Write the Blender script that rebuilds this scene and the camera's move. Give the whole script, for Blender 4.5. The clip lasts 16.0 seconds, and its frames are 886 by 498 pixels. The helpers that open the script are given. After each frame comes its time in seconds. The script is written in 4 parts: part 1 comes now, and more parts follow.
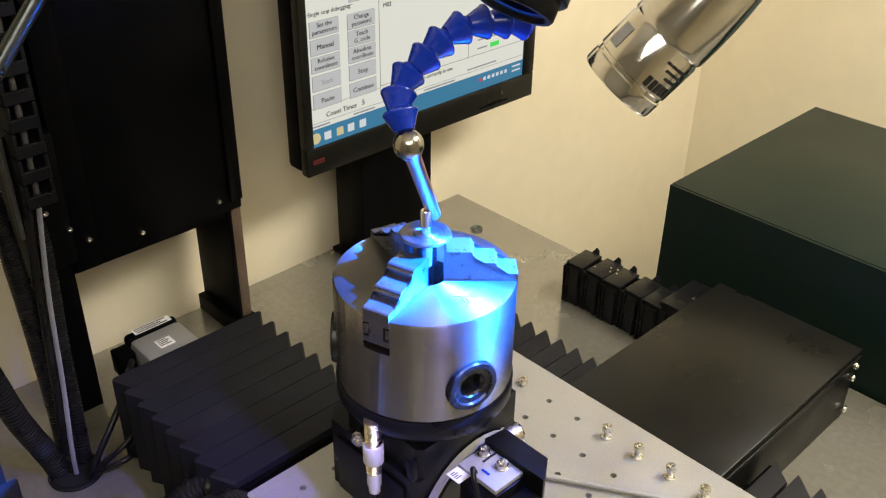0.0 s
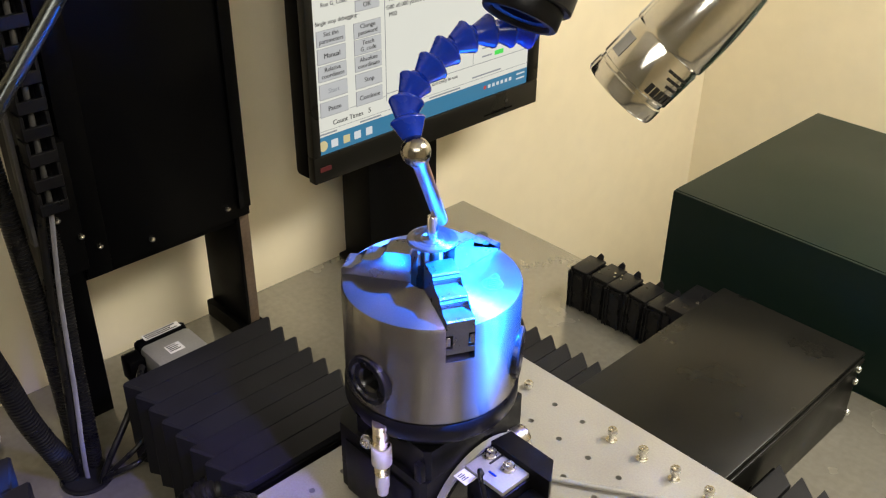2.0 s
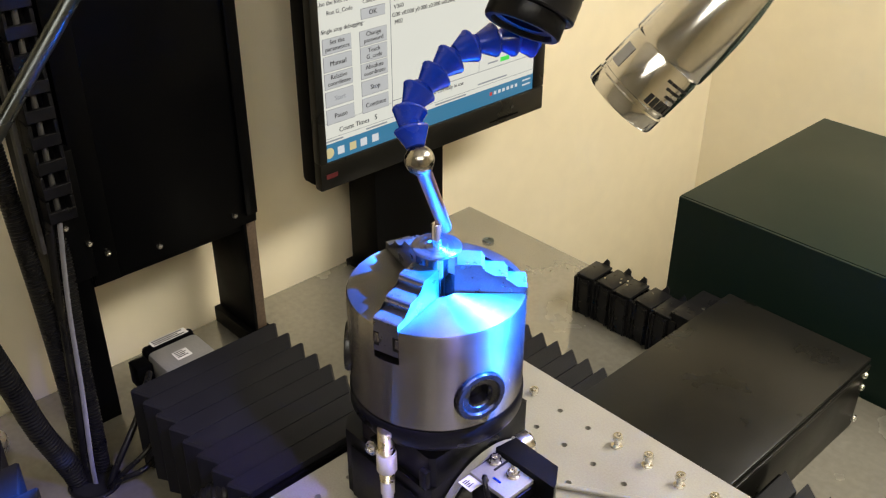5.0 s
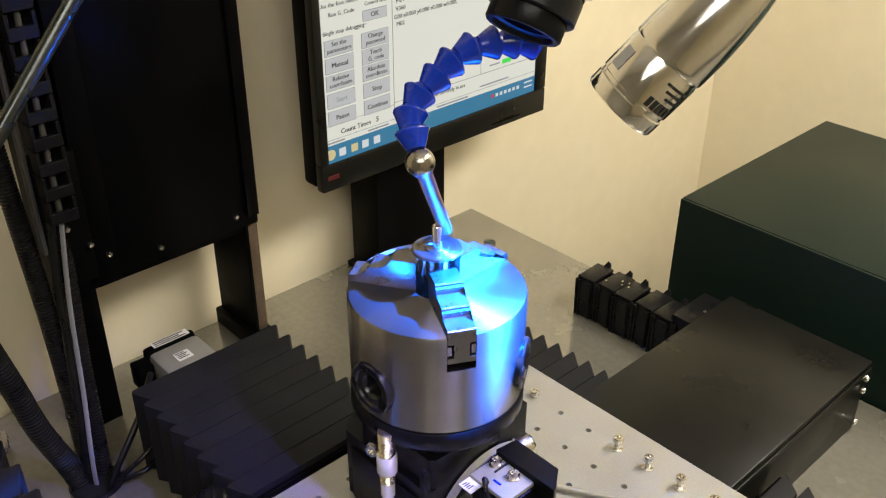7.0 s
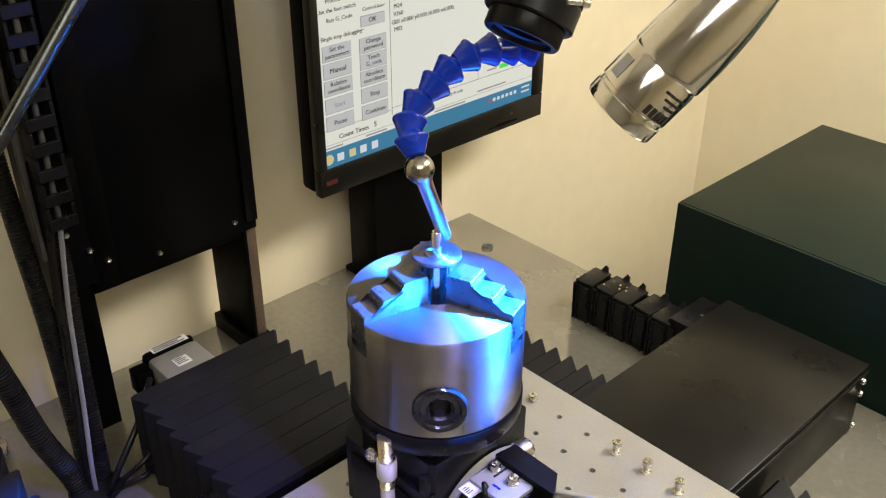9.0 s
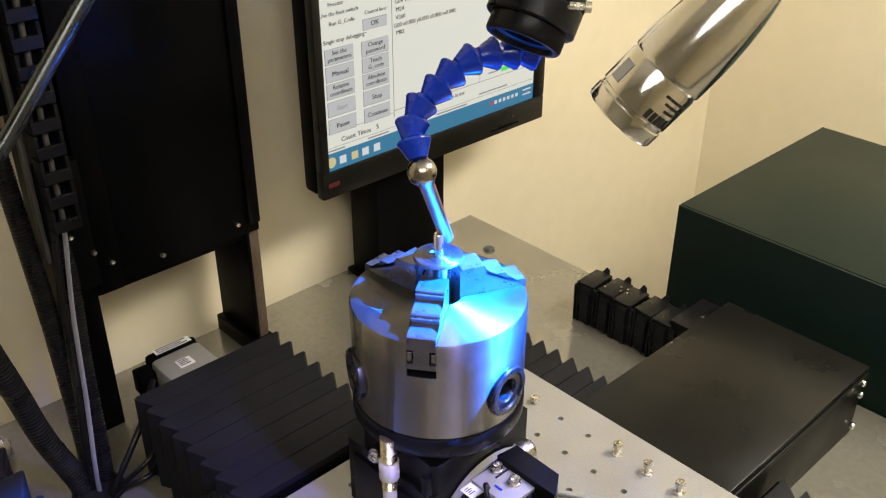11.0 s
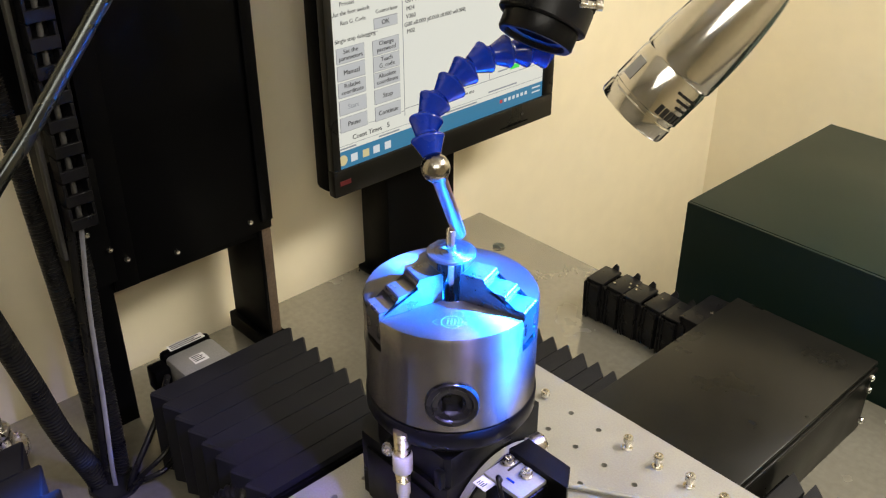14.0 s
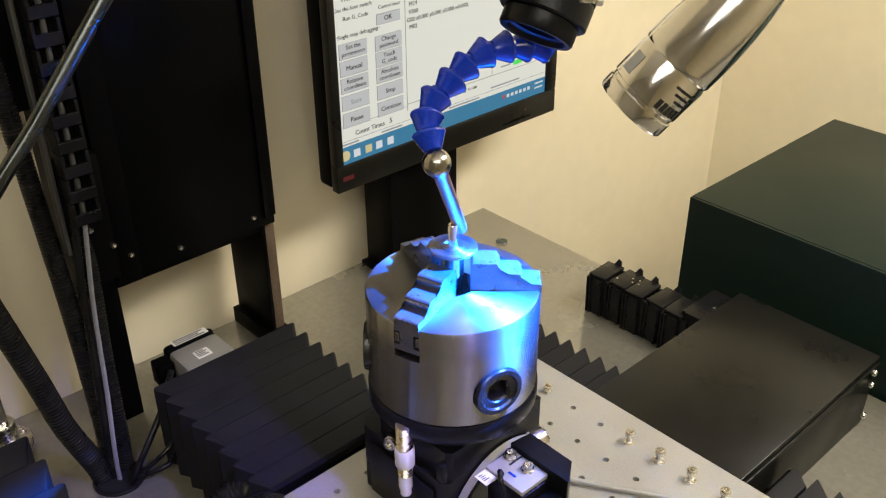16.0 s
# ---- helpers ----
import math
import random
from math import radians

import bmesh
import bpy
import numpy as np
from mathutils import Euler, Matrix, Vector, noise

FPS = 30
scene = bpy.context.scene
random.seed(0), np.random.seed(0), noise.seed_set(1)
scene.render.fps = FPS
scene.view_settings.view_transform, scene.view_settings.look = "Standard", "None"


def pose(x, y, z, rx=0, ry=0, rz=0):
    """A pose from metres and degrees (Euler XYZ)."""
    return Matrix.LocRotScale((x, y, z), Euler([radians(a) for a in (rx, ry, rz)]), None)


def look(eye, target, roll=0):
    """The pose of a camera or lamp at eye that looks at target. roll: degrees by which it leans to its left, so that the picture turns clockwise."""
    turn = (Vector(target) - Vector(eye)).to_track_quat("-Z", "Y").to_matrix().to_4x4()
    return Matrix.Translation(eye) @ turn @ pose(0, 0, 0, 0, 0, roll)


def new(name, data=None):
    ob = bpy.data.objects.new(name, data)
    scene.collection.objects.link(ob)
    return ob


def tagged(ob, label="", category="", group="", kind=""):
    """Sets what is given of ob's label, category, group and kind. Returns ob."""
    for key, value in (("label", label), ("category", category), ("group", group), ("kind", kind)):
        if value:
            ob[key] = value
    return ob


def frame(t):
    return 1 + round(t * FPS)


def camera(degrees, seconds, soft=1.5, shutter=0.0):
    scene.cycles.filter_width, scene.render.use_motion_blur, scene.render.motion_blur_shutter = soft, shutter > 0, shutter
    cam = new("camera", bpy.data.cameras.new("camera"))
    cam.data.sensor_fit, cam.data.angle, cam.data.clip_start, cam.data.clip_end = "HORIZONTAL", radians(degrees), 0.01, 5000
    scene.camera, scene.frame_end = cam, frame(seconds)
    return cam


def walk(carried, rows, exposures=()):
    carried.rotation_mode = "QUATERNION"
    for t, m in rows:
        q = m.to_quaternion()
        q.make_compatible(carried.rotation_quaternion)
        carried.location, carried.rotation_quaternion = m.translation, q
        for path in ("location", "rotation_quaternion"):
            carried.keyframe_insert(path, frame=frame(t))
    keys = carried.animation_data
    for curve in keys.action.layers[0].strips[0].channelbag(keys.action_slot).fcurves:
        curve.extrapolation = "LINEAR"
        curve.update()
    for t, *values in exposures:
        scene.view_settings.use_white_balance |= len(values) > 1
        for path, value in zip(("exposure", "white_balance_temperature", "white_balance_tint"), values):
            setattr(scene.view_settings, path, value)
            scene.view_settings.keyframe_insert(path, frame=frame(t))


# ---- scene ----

cam = camera(50.3, 16.0, soft=1.2)
PATH = [
    (0, (0.3929, -0.3664, 0.6227), (-0.2197, 0.2306, 0.1047), 0.97),
    (0.5, (0.3939, -0.3687, 0.6237), (-0.2205, 0.2282, 0.1077), 0.97),
    (1, (0.3941, -0.3700, 0.6246), (-0.2212, 0.2270, 0.1098), 0.88),
    (1.5, (0.3964, -0.3709, 0.6257), (-0.2208, 0.2259, 0.1127), 0.78),
    (2, (0.3991, -0.3745, 0.6269), (-0.2197, 0.2218, 0.1156), 0.62),
    (2.5, (0.3992, -0.3739, 0.6273), (-0.2221, 0.2204, 0.1165), 0.50),
    (3, (0.3996, -0.3731, 0.6281), (-0.2227, 0.2200, 0.1173), 0.40),
    (3.5, (0.4022, -0.3730, 0.6293), (-0.2237, 0.2179, 0.1204), 0.26),
    (4, (0.4013, -0.3747, 0.6298), (-0.2251, 0.2171, 0.1224), 0.17),
    (6.5, (0.4046, -0.3714, 0.6303), (-0.2240, 0.2185, 0.1235), 0.28),
    (7, (0.4034, -0.3729, 0.6307), (-0.2259, 0.2171, 0.1249), 0.26),
    (7.5, (0.4047, -0.3740, 0.6329), (-0.2250, 0.2166, 0.1282), 0.23),
    (8, (0.4034, -0.3739, 0.6332), (-0.2250, 0.2184, 0.1288), 0.26),
    (8.5, (0.4035, -0.3743, 0.6332), (-0.2244, 0.2192, 0.1297), 0.25),
    (9, (0.4032, -0.3751, 0.6335), (-0.2248, 0.2187, 0.1304), 0.23),
    (11.5, (0.4066, -0.3782, 0.6364), (-0.2240, 0.2146, 0.1355), 0.14),
    (12, (0.4075, -0.3769, 0.6366), (-0.2241, 0.2137, 0.1343), 0.02),
    (12.5, (0.4061, -0.3788, 0.6362), (-0.2245, 0.2115, 0.1322), -0.04),
    (13, (0.4072, -0.3794, 0.6364), (-0.2229, 0.2105, 0.1314), 0.06),
    (13.5, (0.4082, -0.3851, 0.6361), (-0.2230, 0.2046, 0.1324), 0.10),
    (14, (0.4091, -0.3867, 0.6384), (-0.2252, 0.2009, 0.1360), -0.17),
    (14.5, (0.4083, -0.3849, 0.6384), (-0.2263, 0.2025, 0.1362), -0.24),
    (15, (0.4090, -0.3842, 0.6388), (-0.2244, 0.2042, 0.1363), -0.23),
    (15.5, (0.4096, -0.3845, 0.6389), (-0.2245, 0.2020, 0.1351), -0.31),
    (16, (0.4120, -0.3866, 0.6388), (-0.2240, 0.1960, 0.1327), -0.38),
]
walk(cam, [(t, look(eye, target, roll)) for t, eye, target, roll in PATH])

# ---- world and light ----
world = bpy.data.worlds.new("world")
scene.world = world
world.use_nodes = True
world.node_tree.nodes["Background"].inputs[0].default_value = (1.0, 0.86, 0.66, 1)
world.node_tree.nodes["Background"].inputs[1].default_value = 0.05
scene.view_settings.exposure = 0.0


def area_lamp(name, eye, target, size, size_y, power, colour):
    data = bpy.data.lights.new(name, "AREA")
    data.shape, data.size, data.size_y, data.energy, data.color = "RECTANGLE", size, size_y, power, colour
    ob = new(name, data)
    ob.matrix_world = look(eye, target)
    return ob


def spot_lamp(name, eye, target, power, degrees, blend, radius, colour):
    data = bpy.data.lights.new(name, "SPOT")
    data.energy, data.spot_size, data.spot_blend, data.shadow_soft_size, data.color = power, radians(degrees), blend, radius, colour
    ob = new(name, data)
    ob.matrix_world = look(eye, target)
    return ob


HEAD = Vector((0.0560, 0.0125, 0.4690))
AIM = Vector((0.066, -0.566, -0.817)).normalized()
WARM = (1.0, 0.94, 0.82)
LAMP = Vector((0.1797, -0.0612, 0.4805))
LAMP_AIM = Vector((-0.450, -0.464, -0.763)).normalized()
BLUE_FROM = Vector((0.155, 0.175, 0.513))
# Two unseen area lights in mid-air stand in for the room's lighting
area_lamp("unseen_room_light_back", (0.48, 0.62, 0.98), (0.40, 0.60, 0), 0.7, 0.25, 18.5, WARM)
area_lamp("unseen_room_light_front", (1.00, -0.80, 1.30), (-0.3, 0.1, 0.15), 1.1, 0.5, 13.5, WARM)
spot_lamp("blue_process_light", BLUE_FROM, (0.023, 0.009, 0.281), 1750.0, 25.0, 1.0, 0.004, (0.002, 0.135, 1.0))
# same unseen source: a second, weaker spot added for the beam's wide skirt
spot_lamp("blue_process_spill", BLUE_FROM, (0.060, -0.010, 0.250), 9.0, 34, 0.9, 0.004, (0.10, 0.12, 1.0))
spot_lamp("work_lamp_light", LAMP + LAMP_AIM * 0.001, (-0.07, -0.15, 0.085), 16.0, 54, 1.0, 0.010, (0.26, 0.24, 1.0))


# ---- materials ----
def material(name, colour, rough=0.5, metal=0.0, vary=0.15, scale=40.0, fine=400.0, bump=0.1, stretch=(1, 1, 1), rough_vary=0.12, coat=0.0, spec=0.5, turned=0.0, faced=False):
    m = bpy.data.materials.new(name)
    m.use_nodes = True
    nt = m.node_tree
    p = nt.nodes["Principled BSDF"]
    tc = nt.nodes.new("ShaderNodeTexCoord")
    mp = nt.nodes.new("ShaderNodeMapping")
    mp.inputs["Scale"].default_value = stretch
    nt.links.new(tc.outputs["Object"], mp.inputs["Vector"])
    a = nt.nodes.new("ShaderNodeTexNoise")
    a.inputs["Scale"].default_value, a.inputs["Detail"].default_value = scale, 5
    b = nt.nodes.new("ShaderNodeTexNoise")
    b.inputs["Scale"].default_value, b.inputs["Detail"].default_value = fine, 3
    for n in (a, b):
        nt.links.new(mp.outputs[0], n.inputs["Vector"])
    mix = nt.nodes.new("ShaderNodeMath")
    mix.operation = "ADD"
    nt.links.new(a.outputs[0], mix.inputs[0])
    nt.links.new(b.outputs[0], mix.inputs[1])
    ramp = nt.nodes.new("ShaderNodeMapRange")
    ramp.inputs["From Min"].default_value, ramp.inputs["From Max"].default_value = 0.6, 1.4
    ramp.inputs["To Min"].default_value, ramp.inputs["To Max"].default_value = 1 - vary, 1 + vary
    nt.links.new(mix.outputs[0], ramp.inputs["Value"])
    mul = nt.nodes.new("ShaderNodeVectorMath")
    mul.operation = "SCALE"
    mul.inputs[0].default_value = colour
    nt.links.new(ramp.outputs[0], mul.inputs["Scale"])
    nt.links.new(mul.outputs[0], p.inputs["Base Color"])
    rr = nt.nodes.new("ShaderNodeMapRange")
    rr.inputs["From Min"].default_value, rr.inputs["From Max"].default_value = 0.3, 0.7
    rr.inputs["To Min"].default_value, rr.inputs["To Max"].default_value = max(0.02, rough - rough_vary), min(1, rough + rough_vary)
    nt.links.new(a.outputs[0], rr.inputs["Value"])
    nt.links.new(rr.outputs[0], p.inputs["Roughness"])
    p.inputs["Metallic"].default_value = metal
    p.inputs["Specular IOR Level"].default_value = spec
    p.inputs["Coat Weight"].default_value = coat
    if turned:
        # across the tool marks: outwards on a turned face, along the axis on a turned side
        flat = nt.nodes.new("ShaderNodeVectorMath")
        flat.operation = "MULTIPLY"
        flat.inputs[1].default_value = (1, 1, 0) if faced else (0, 0, 0)
        nt.links.new(tc.outputs["Object"], flat.inputs[0])
        rise = nt.nodes.new("ShaderNodeVectorMath")
        rise.operation = "ADD"
        rise.inputs[1].default_value = (0, 0, 0) if faced else (0, 0, 1)
        nt.links.new(flat.outputs[0], rise.inputs[0])
        turn = nt.nodes.new("ShaderNodeVectorTransform")
        turn.vector_type, turn.convert_from, turn.convert_to = "VECTOR", "OBJECT", "WORLD"
        nt.links.new(rise.outputs[0], turn.inputs[0])
        unit = nt.nodes.new("ShaderNodeVectorMath")
        unit.operation = "NORMALIZE"
        nt.links.new(turn.outputs[0], unit.inputs[0])
        nt.links.new(unit.outputs[0], p.inputs["Tangent"])
        p.inputs["Anisotropic"].default_value = turned
    if bump:
        bp = nt.nodes.new("ShaderNodeBump")
        bp.inputs["Strength"].default_value, bp.inputs["Distance"].default_value = bump, 0.001
        nt.links.new(b.outputs[0], bp.inputs["Height"])
        nt.links.new(bp.outputs[0], p.inputs["Normal"])
    return m


def glow(name, colour, strength):
    m = bpy.data.materials.new(name)
    m.use_nodes = True
    p = m.node_tree.nodes["Principled BSDF"]
    p.inputs["Base Color"].default_value = (0.02, 0.02, 0.02, 1)
    p.inputs["Roughness"].default_value = 0.35
    p.inputs["Emission Color"].default_value = (*colour, 1)
    p.inputs["Emission Strength"].default_value = strength
    return m


CREAM = material("cream_paint", (0.82, 0.735, 0.535), 0.6, vary=0.04, scale=2, fine=30, bump=0.0)
CEIL = material("ceiling_paint", (0.8, 0.78, 0.72), 0.8, vary=0.04, scale=3, fine=80, bump=0.03)
FLOOR = material("grey_floor", (0.16, 0.15, 0.135), 0.5, vary=0.15, scale=4, fine=90)
STONE = material("polished_stone_top", (0.225, 0.209, 0.17), 0.20, 0.30, vary=0.16, scale=7, fine=150, bump=0.004, coat=0.7)
STEEL = material("turned_steel", (0.28, 0.268, 0.25), 0.255, 0.985, vary=0.09, scale=30, fine=500, bump=0.0, stretch=(1, 1, 2), rough_vary=0.008, turned=0.96)
FACE = material("ground_steel_face", (0.22, 0.215, 0.21), 0.50, 0.985, vary=0.14, scale=60, fine=900, bump=0.01, rough_vary=0.04, turned=0.95, faced=True)
JAW = material("hard_steel", (0.20, 0.196, 0.19), 0.30, 0.95, vary=0.14, scale=120, fine=900, bump=0.02, rough_vary=0.04)
CHROME = material("polished_chrome", (0.80, 0.79, 0.77), 0.19, 1.0, vary=0.06, scale=20, fine=300, bump=0.0, rough_vary=0.07)
RODSTEEL = material("dull_steel_rod", (0.075, 0.082, 0.083), 0.27, 1.0, vary=0.15, scale=30, fine=400, bump=0.0, rough_vary=0.08)
LAMPMETAL = material("turned_aluminium", (0.78, 0.77, 0.75), 0.15, 1.0, vary=0.06, scale=30, fine=500, bump=0.0, rough_vary=0.04)
GUNMETAL = material("blued_steel", (0.13, 0.16, 0.18), 0.25, 1.0, vary=0.1, scale=60, fine=500, bump=0.02)
SCREW = material("nickel_screw", (0.66, 0.63, 0.57), 0.28, 1.0, vary=0.15, scale=200, fine=900)
PLATE = material("matt_aluminium_plate", (0.37, 0.36, 0.335), 0.44, 0.35, vary=0.12, scale=16, fine=600, bump=0.06)
BLACKPAINT = material("black_paint", (0.0016, 0.0016, 0.0018), 0.42, vary=0.3, scale=14, fine=500, bump=0.05, spec=0.05)
BLACKBOX = material("black_enamel_cover", (0.0085, 0.0081, 0.0068), 0.31, vary=0.2, scale=18, fine=500, bump=0.03, rough_vary=0.06, spec=0.22)
ANOD = material("black_anodised_metal", (0.005, 0.005, 0.006), 0.36, 0.0, vary=0.3, scale=40, fine=700, bump=0.08, spec=0.16)
BELLOW = material("black_bellows_fabric", (0.0125, 0.0125, 0.0145), 0.52, vary=0.25, scale=25, fine=1200, bump=0.15, rough_vary=0.06, spec=0.14)
RUBBER = material("black_corrugated_plastic", (0.0065, 0.0063, 0.0068), 0.32, vary=0.2, scale=60, fine=500, spec=0.25)
GREEN = material("dark_green_enamel", (0.0068, 0.0150, 0.0110), 0.42, vary=0.08, scale=6, fine=500, bump=0.06, rough_vary=0.04, spec=0.22)
BROWN = material("brownish_steel_edge", (0.12, 0.085, 0.06), 0.5, 0.4, vary=0.3, scale=30, fine=300)
BLUE = material("blue_plastic", (0.001, 0.030, 0.44), 0.24, vary=0.12, scale=60, fine=600, bump=0.02, coat=0.25, spec=0.45)
BRASSY = material("nickel_brass", (0.50, 0.45, 0.34), 0.3, 1.0, vary=0.15, scale=200, fine=900)
NICKEL = material("dull_nickel", (0.36, 0.34, 0.30), 0.24, 1.0, vary=0.2, scale=90, fine=600)
KEYSTEEL = material("blackened_steel", (0.045, 0.045, 0.047), 0.30, 0.85, vary=0.2, scale=80, fine=600, bump=0.03)
DARKWALL = material("unseen_wall_grey", (0.42, 0.40, 0.35), 0.7, vary=0.08, scale=2, fine=30, bump=0.0)
COPPER = material("copper_tube", (0.55, 0.33, 0.27), 0.34, 1.0, vary=0.10, scale=80, fine=600, bump=0.0, rough_vary=0.04)
NAVY = material("blue_reflection_tone", (0.002, 0.005, 0.045), 0.3, vary=0.1)
GREYCABLE = material("grey_cable", (0.17, 0.17, 0.20), 0.45, vary=0.1, scale=60, fine=400)
WHITEPL = material("white_plastic", (0.56, 0.54, 0.48), 0.45, vary=0.06, scale=60, fine=400)
MOTORAL = material("cast_aluminium", (0.30, 0.293, 0.27), 0.45, 0.3, vary=0.15, scale=60, fine=600)
LABELW = material("paper_label", (0.7, 0.69, 0.66), 0.6, vary=0.08, scale=90, fine=600)
ETCH = material("etched_steel", (0.20, 0.197, 0.19), 0.55, 0.9, vary=0.2, scale=300, fine=900)
INK = material("black_ink", (0.015, 0.015, 0.015), 0.5, vary=0.1)
REDINK = material("dark_red_badge", (0.085, 0.010, 0.012), 0.4, vary=0.1)
STRIP = material("dull_grey_strip", (0.06, 0.058, 0.055), 0.5, 0.3, vary=0.25, scale=40, fine=500)
GREYINK = material("grey_ink", (0.3, 0.3, 0.3), 0.5, vary=0.1)
# near black that puts the shade of openings into the colour
DARK = material("recess_shade_tone", (0.006, 0.006, 0.006), 0.6, vary=0.2)
LENS = material("coated_glass_lens", (0.01, 0.02, 0.08), 0.06, 0.0, vary=0.05, bump=0, coat=1.0)
SCR_BG = glow("screen_page", (0.83, 0.83, 0.74), 0.82)
SCR_BTN = glow("screen_button", (0.66, 0.67, 0.67), 0.70)
SCR_EDGE = glow("screen_button_edge", (0.42, 0.42, 0.44), 0.42)
SCR_BAR = glow("screen_task_bar", (0.03, 0.21, 0.38), 0.8)
SCR_INK = glow("screen_text", (0.01, 0.01, 0.012), 0.2)
SCR_FADE = glow("screen_faded_text", (0.45, 0.47, 0.5), 0.55)
SCR_GREEN = glow("screen_green_lamp", (0.05, 0.75, 0.08), 0.9)
SCR_RED = glow("screen_red_lamp", (0.75, 0.06, 0.05), 0.7)
SCR_WHITE = glow("screen_white", (0.85, 0.88, 0.9), 0.7)
SCR_AMBER = glow("screen_folder", (0.8, 0.68, 0.35), 0.7)


# ---- mesh helpers ----
def put(bm, name, mat, smooth=40.0):
    bmesh.ops.recalc_face_normals(bm, faces=bm.faces[:])
    me = bpy.data.meshes.new(name)
    bm.to_mesh(me)
    bm.free()
    me.materials.append(mat)
    if smooth:
        me.polygons.foreach_set("use_smooth", [True] * len(me.polygons))
        me.set_sharp_from_angle(angle=radians(smooth))
    return me


def part(name, bm, mat, parent, label="", m=None, smooth=40.0):
    """One mesh object under a thing or a part."""
    ob = new(name, bm if isinstance(bm, bpy.types.Mesh) else put(bm, name, mat, smooth))
    ob.parent = parent
    if m is not None:
        ob.matrix_basis = m
    if label:
        ob["label"] = label
    return ob


def thing(name, label, category, m=None, group="", kind=""):
    ob = new(name)
    ob.empty_display_size = 0.02
    if m is not None:
        ob.matrix_basis = m
    return tagged(ob, label, category, group, kind)


def single(name, bm, mat, label, category, m=None, group="", kind="", smooth=40.0):
    ob = new(name, put(bm, name, mat, smooth))
    if m is not None:
        ob.matrix_basis = m
    return tagged(ob, label, category, group, kind)


def box(x0, x1, y0, y1, z0, z1, bevel=0.0, bm=None, segments=2):
    own = bm is None
    bm = bm or bmesh.new()
    made = bmesh.ops.create_cube(bm, size=1, matrix=Matrix.LocRotScale(((x0 + x1) / 2, (y0 + y1) / 2, (z0 + z1) / 2), None, (x1 - x0, y1 - y0, z1 - z0)))
    if bevel:
        edges = list({e for v in made["verts"] for e in v.link_edges})
        bmesh.ops.bevel(bm, geom=edges, offset=bevel, segments=segments, affect="EDGES", profile=0.5)
    return bm


def lathe(profile, segments=48, bm=None, m=None, cap=True):
    """Turn (radius, height) pairs about z."""
    bm = bm or bmesh.new()
    rings = []
    for r, z in profile:
        if r < 1e-6:
            rings.append([bm.verts.new((0, 0, z))])
        else:
            rings.append([bm.verts.new((r * math.cos(2 * math.pi * i / segments), r * math.sin(2 * math.pi * i / segments), z)) for i in range(segments)])
    for a, b in zip(rings, rings[1:]):
        for i in range(segments):
            j = (i + 1) % segments
            if len(a) == 1 and len(b) == 1:
                continue
            if len(a) == 1:
                bm.faces.new((a[0], b[i], b[j]))
            elif len(b) == 1:
                bm.faces.new((a[i], a[j], b[0]))
            else:
                bm.faces.new((a[i], a[j], b[j], b[i]))
    if cap:
        for ring in (rings[0], rings[-1]):
            if len(ring) > 2:
                bm.faces.new(ring)
    if m is not None:
        bmesh.ops.transform(bm, matrix=m, verts=[v for ring in rings for v in ring])
    return bm


def prism(outline, low, high, axes="xyz", bm=None):
    """Extrude a 2D outline; axes: where its two directions and the extrusion go."""
    bm = bm or bmesh.new()
    order = ["xyz".index(c) for c in axes]

    def place(u, v, w):
        p = [0, 0, 0]
        p[order[0]], p[order[1]], p[order[2]] = u, v, w
        return p
    a = [bm.verts.new(place(u, v, low)) for u, v in outline]
    b = [bm.verts.new(place(u, v, high)) for u, v in outline]
    n = len(outline)
    for i in range(n):
        bm.faces.new((a[i], a[(i + 1) % n], b[(i + 1) % n], b[i]))
    caps = [bm.faces.new(a), bm.faces.new(b)]
    bmesh.ops.triangulate(bm, faces=caps)
    return bm


def curve_points(points, steps):
    """A smooth line through the points, evenly stepped."""
    p = [Vector(q) for q in points]
    p = [p[0] * 2 - p[1]] + p + [p[-1] * 2 - p[-2]]
    fine = []
    for i in range(1, len(p) - 2):
        for k in range(24):
            t = k / 24
            a, b, c, d = p[i - 1], p[i], p[i + 1], p[i + 2]
            fine.append(0.5 * (2 * b + (c - a) * t + (2 * a - 5 * b + 4 * c - d) * t * t + (3 * b - a - 3 * c + d) * t ** 3))
    fine.append(p[-2])
    run = [0.0]
    for a, b in zip(fine, fine[1:]):
        run.append(run[-1] + (b - a).length)
    out, j = [], 0
    for k in range(steps + 1):
        s = run[-1] * k / steps
        while j < len(run) - 2 and run[j + 1] < s:
            j += 1
        f = (s - run[j]) / max(run[j + 1] - run[j], 1e-9)
        out.append(fine[j].lerp(fine[j + 1], min(max(f, 0), 1)))
    return out, run[-1]


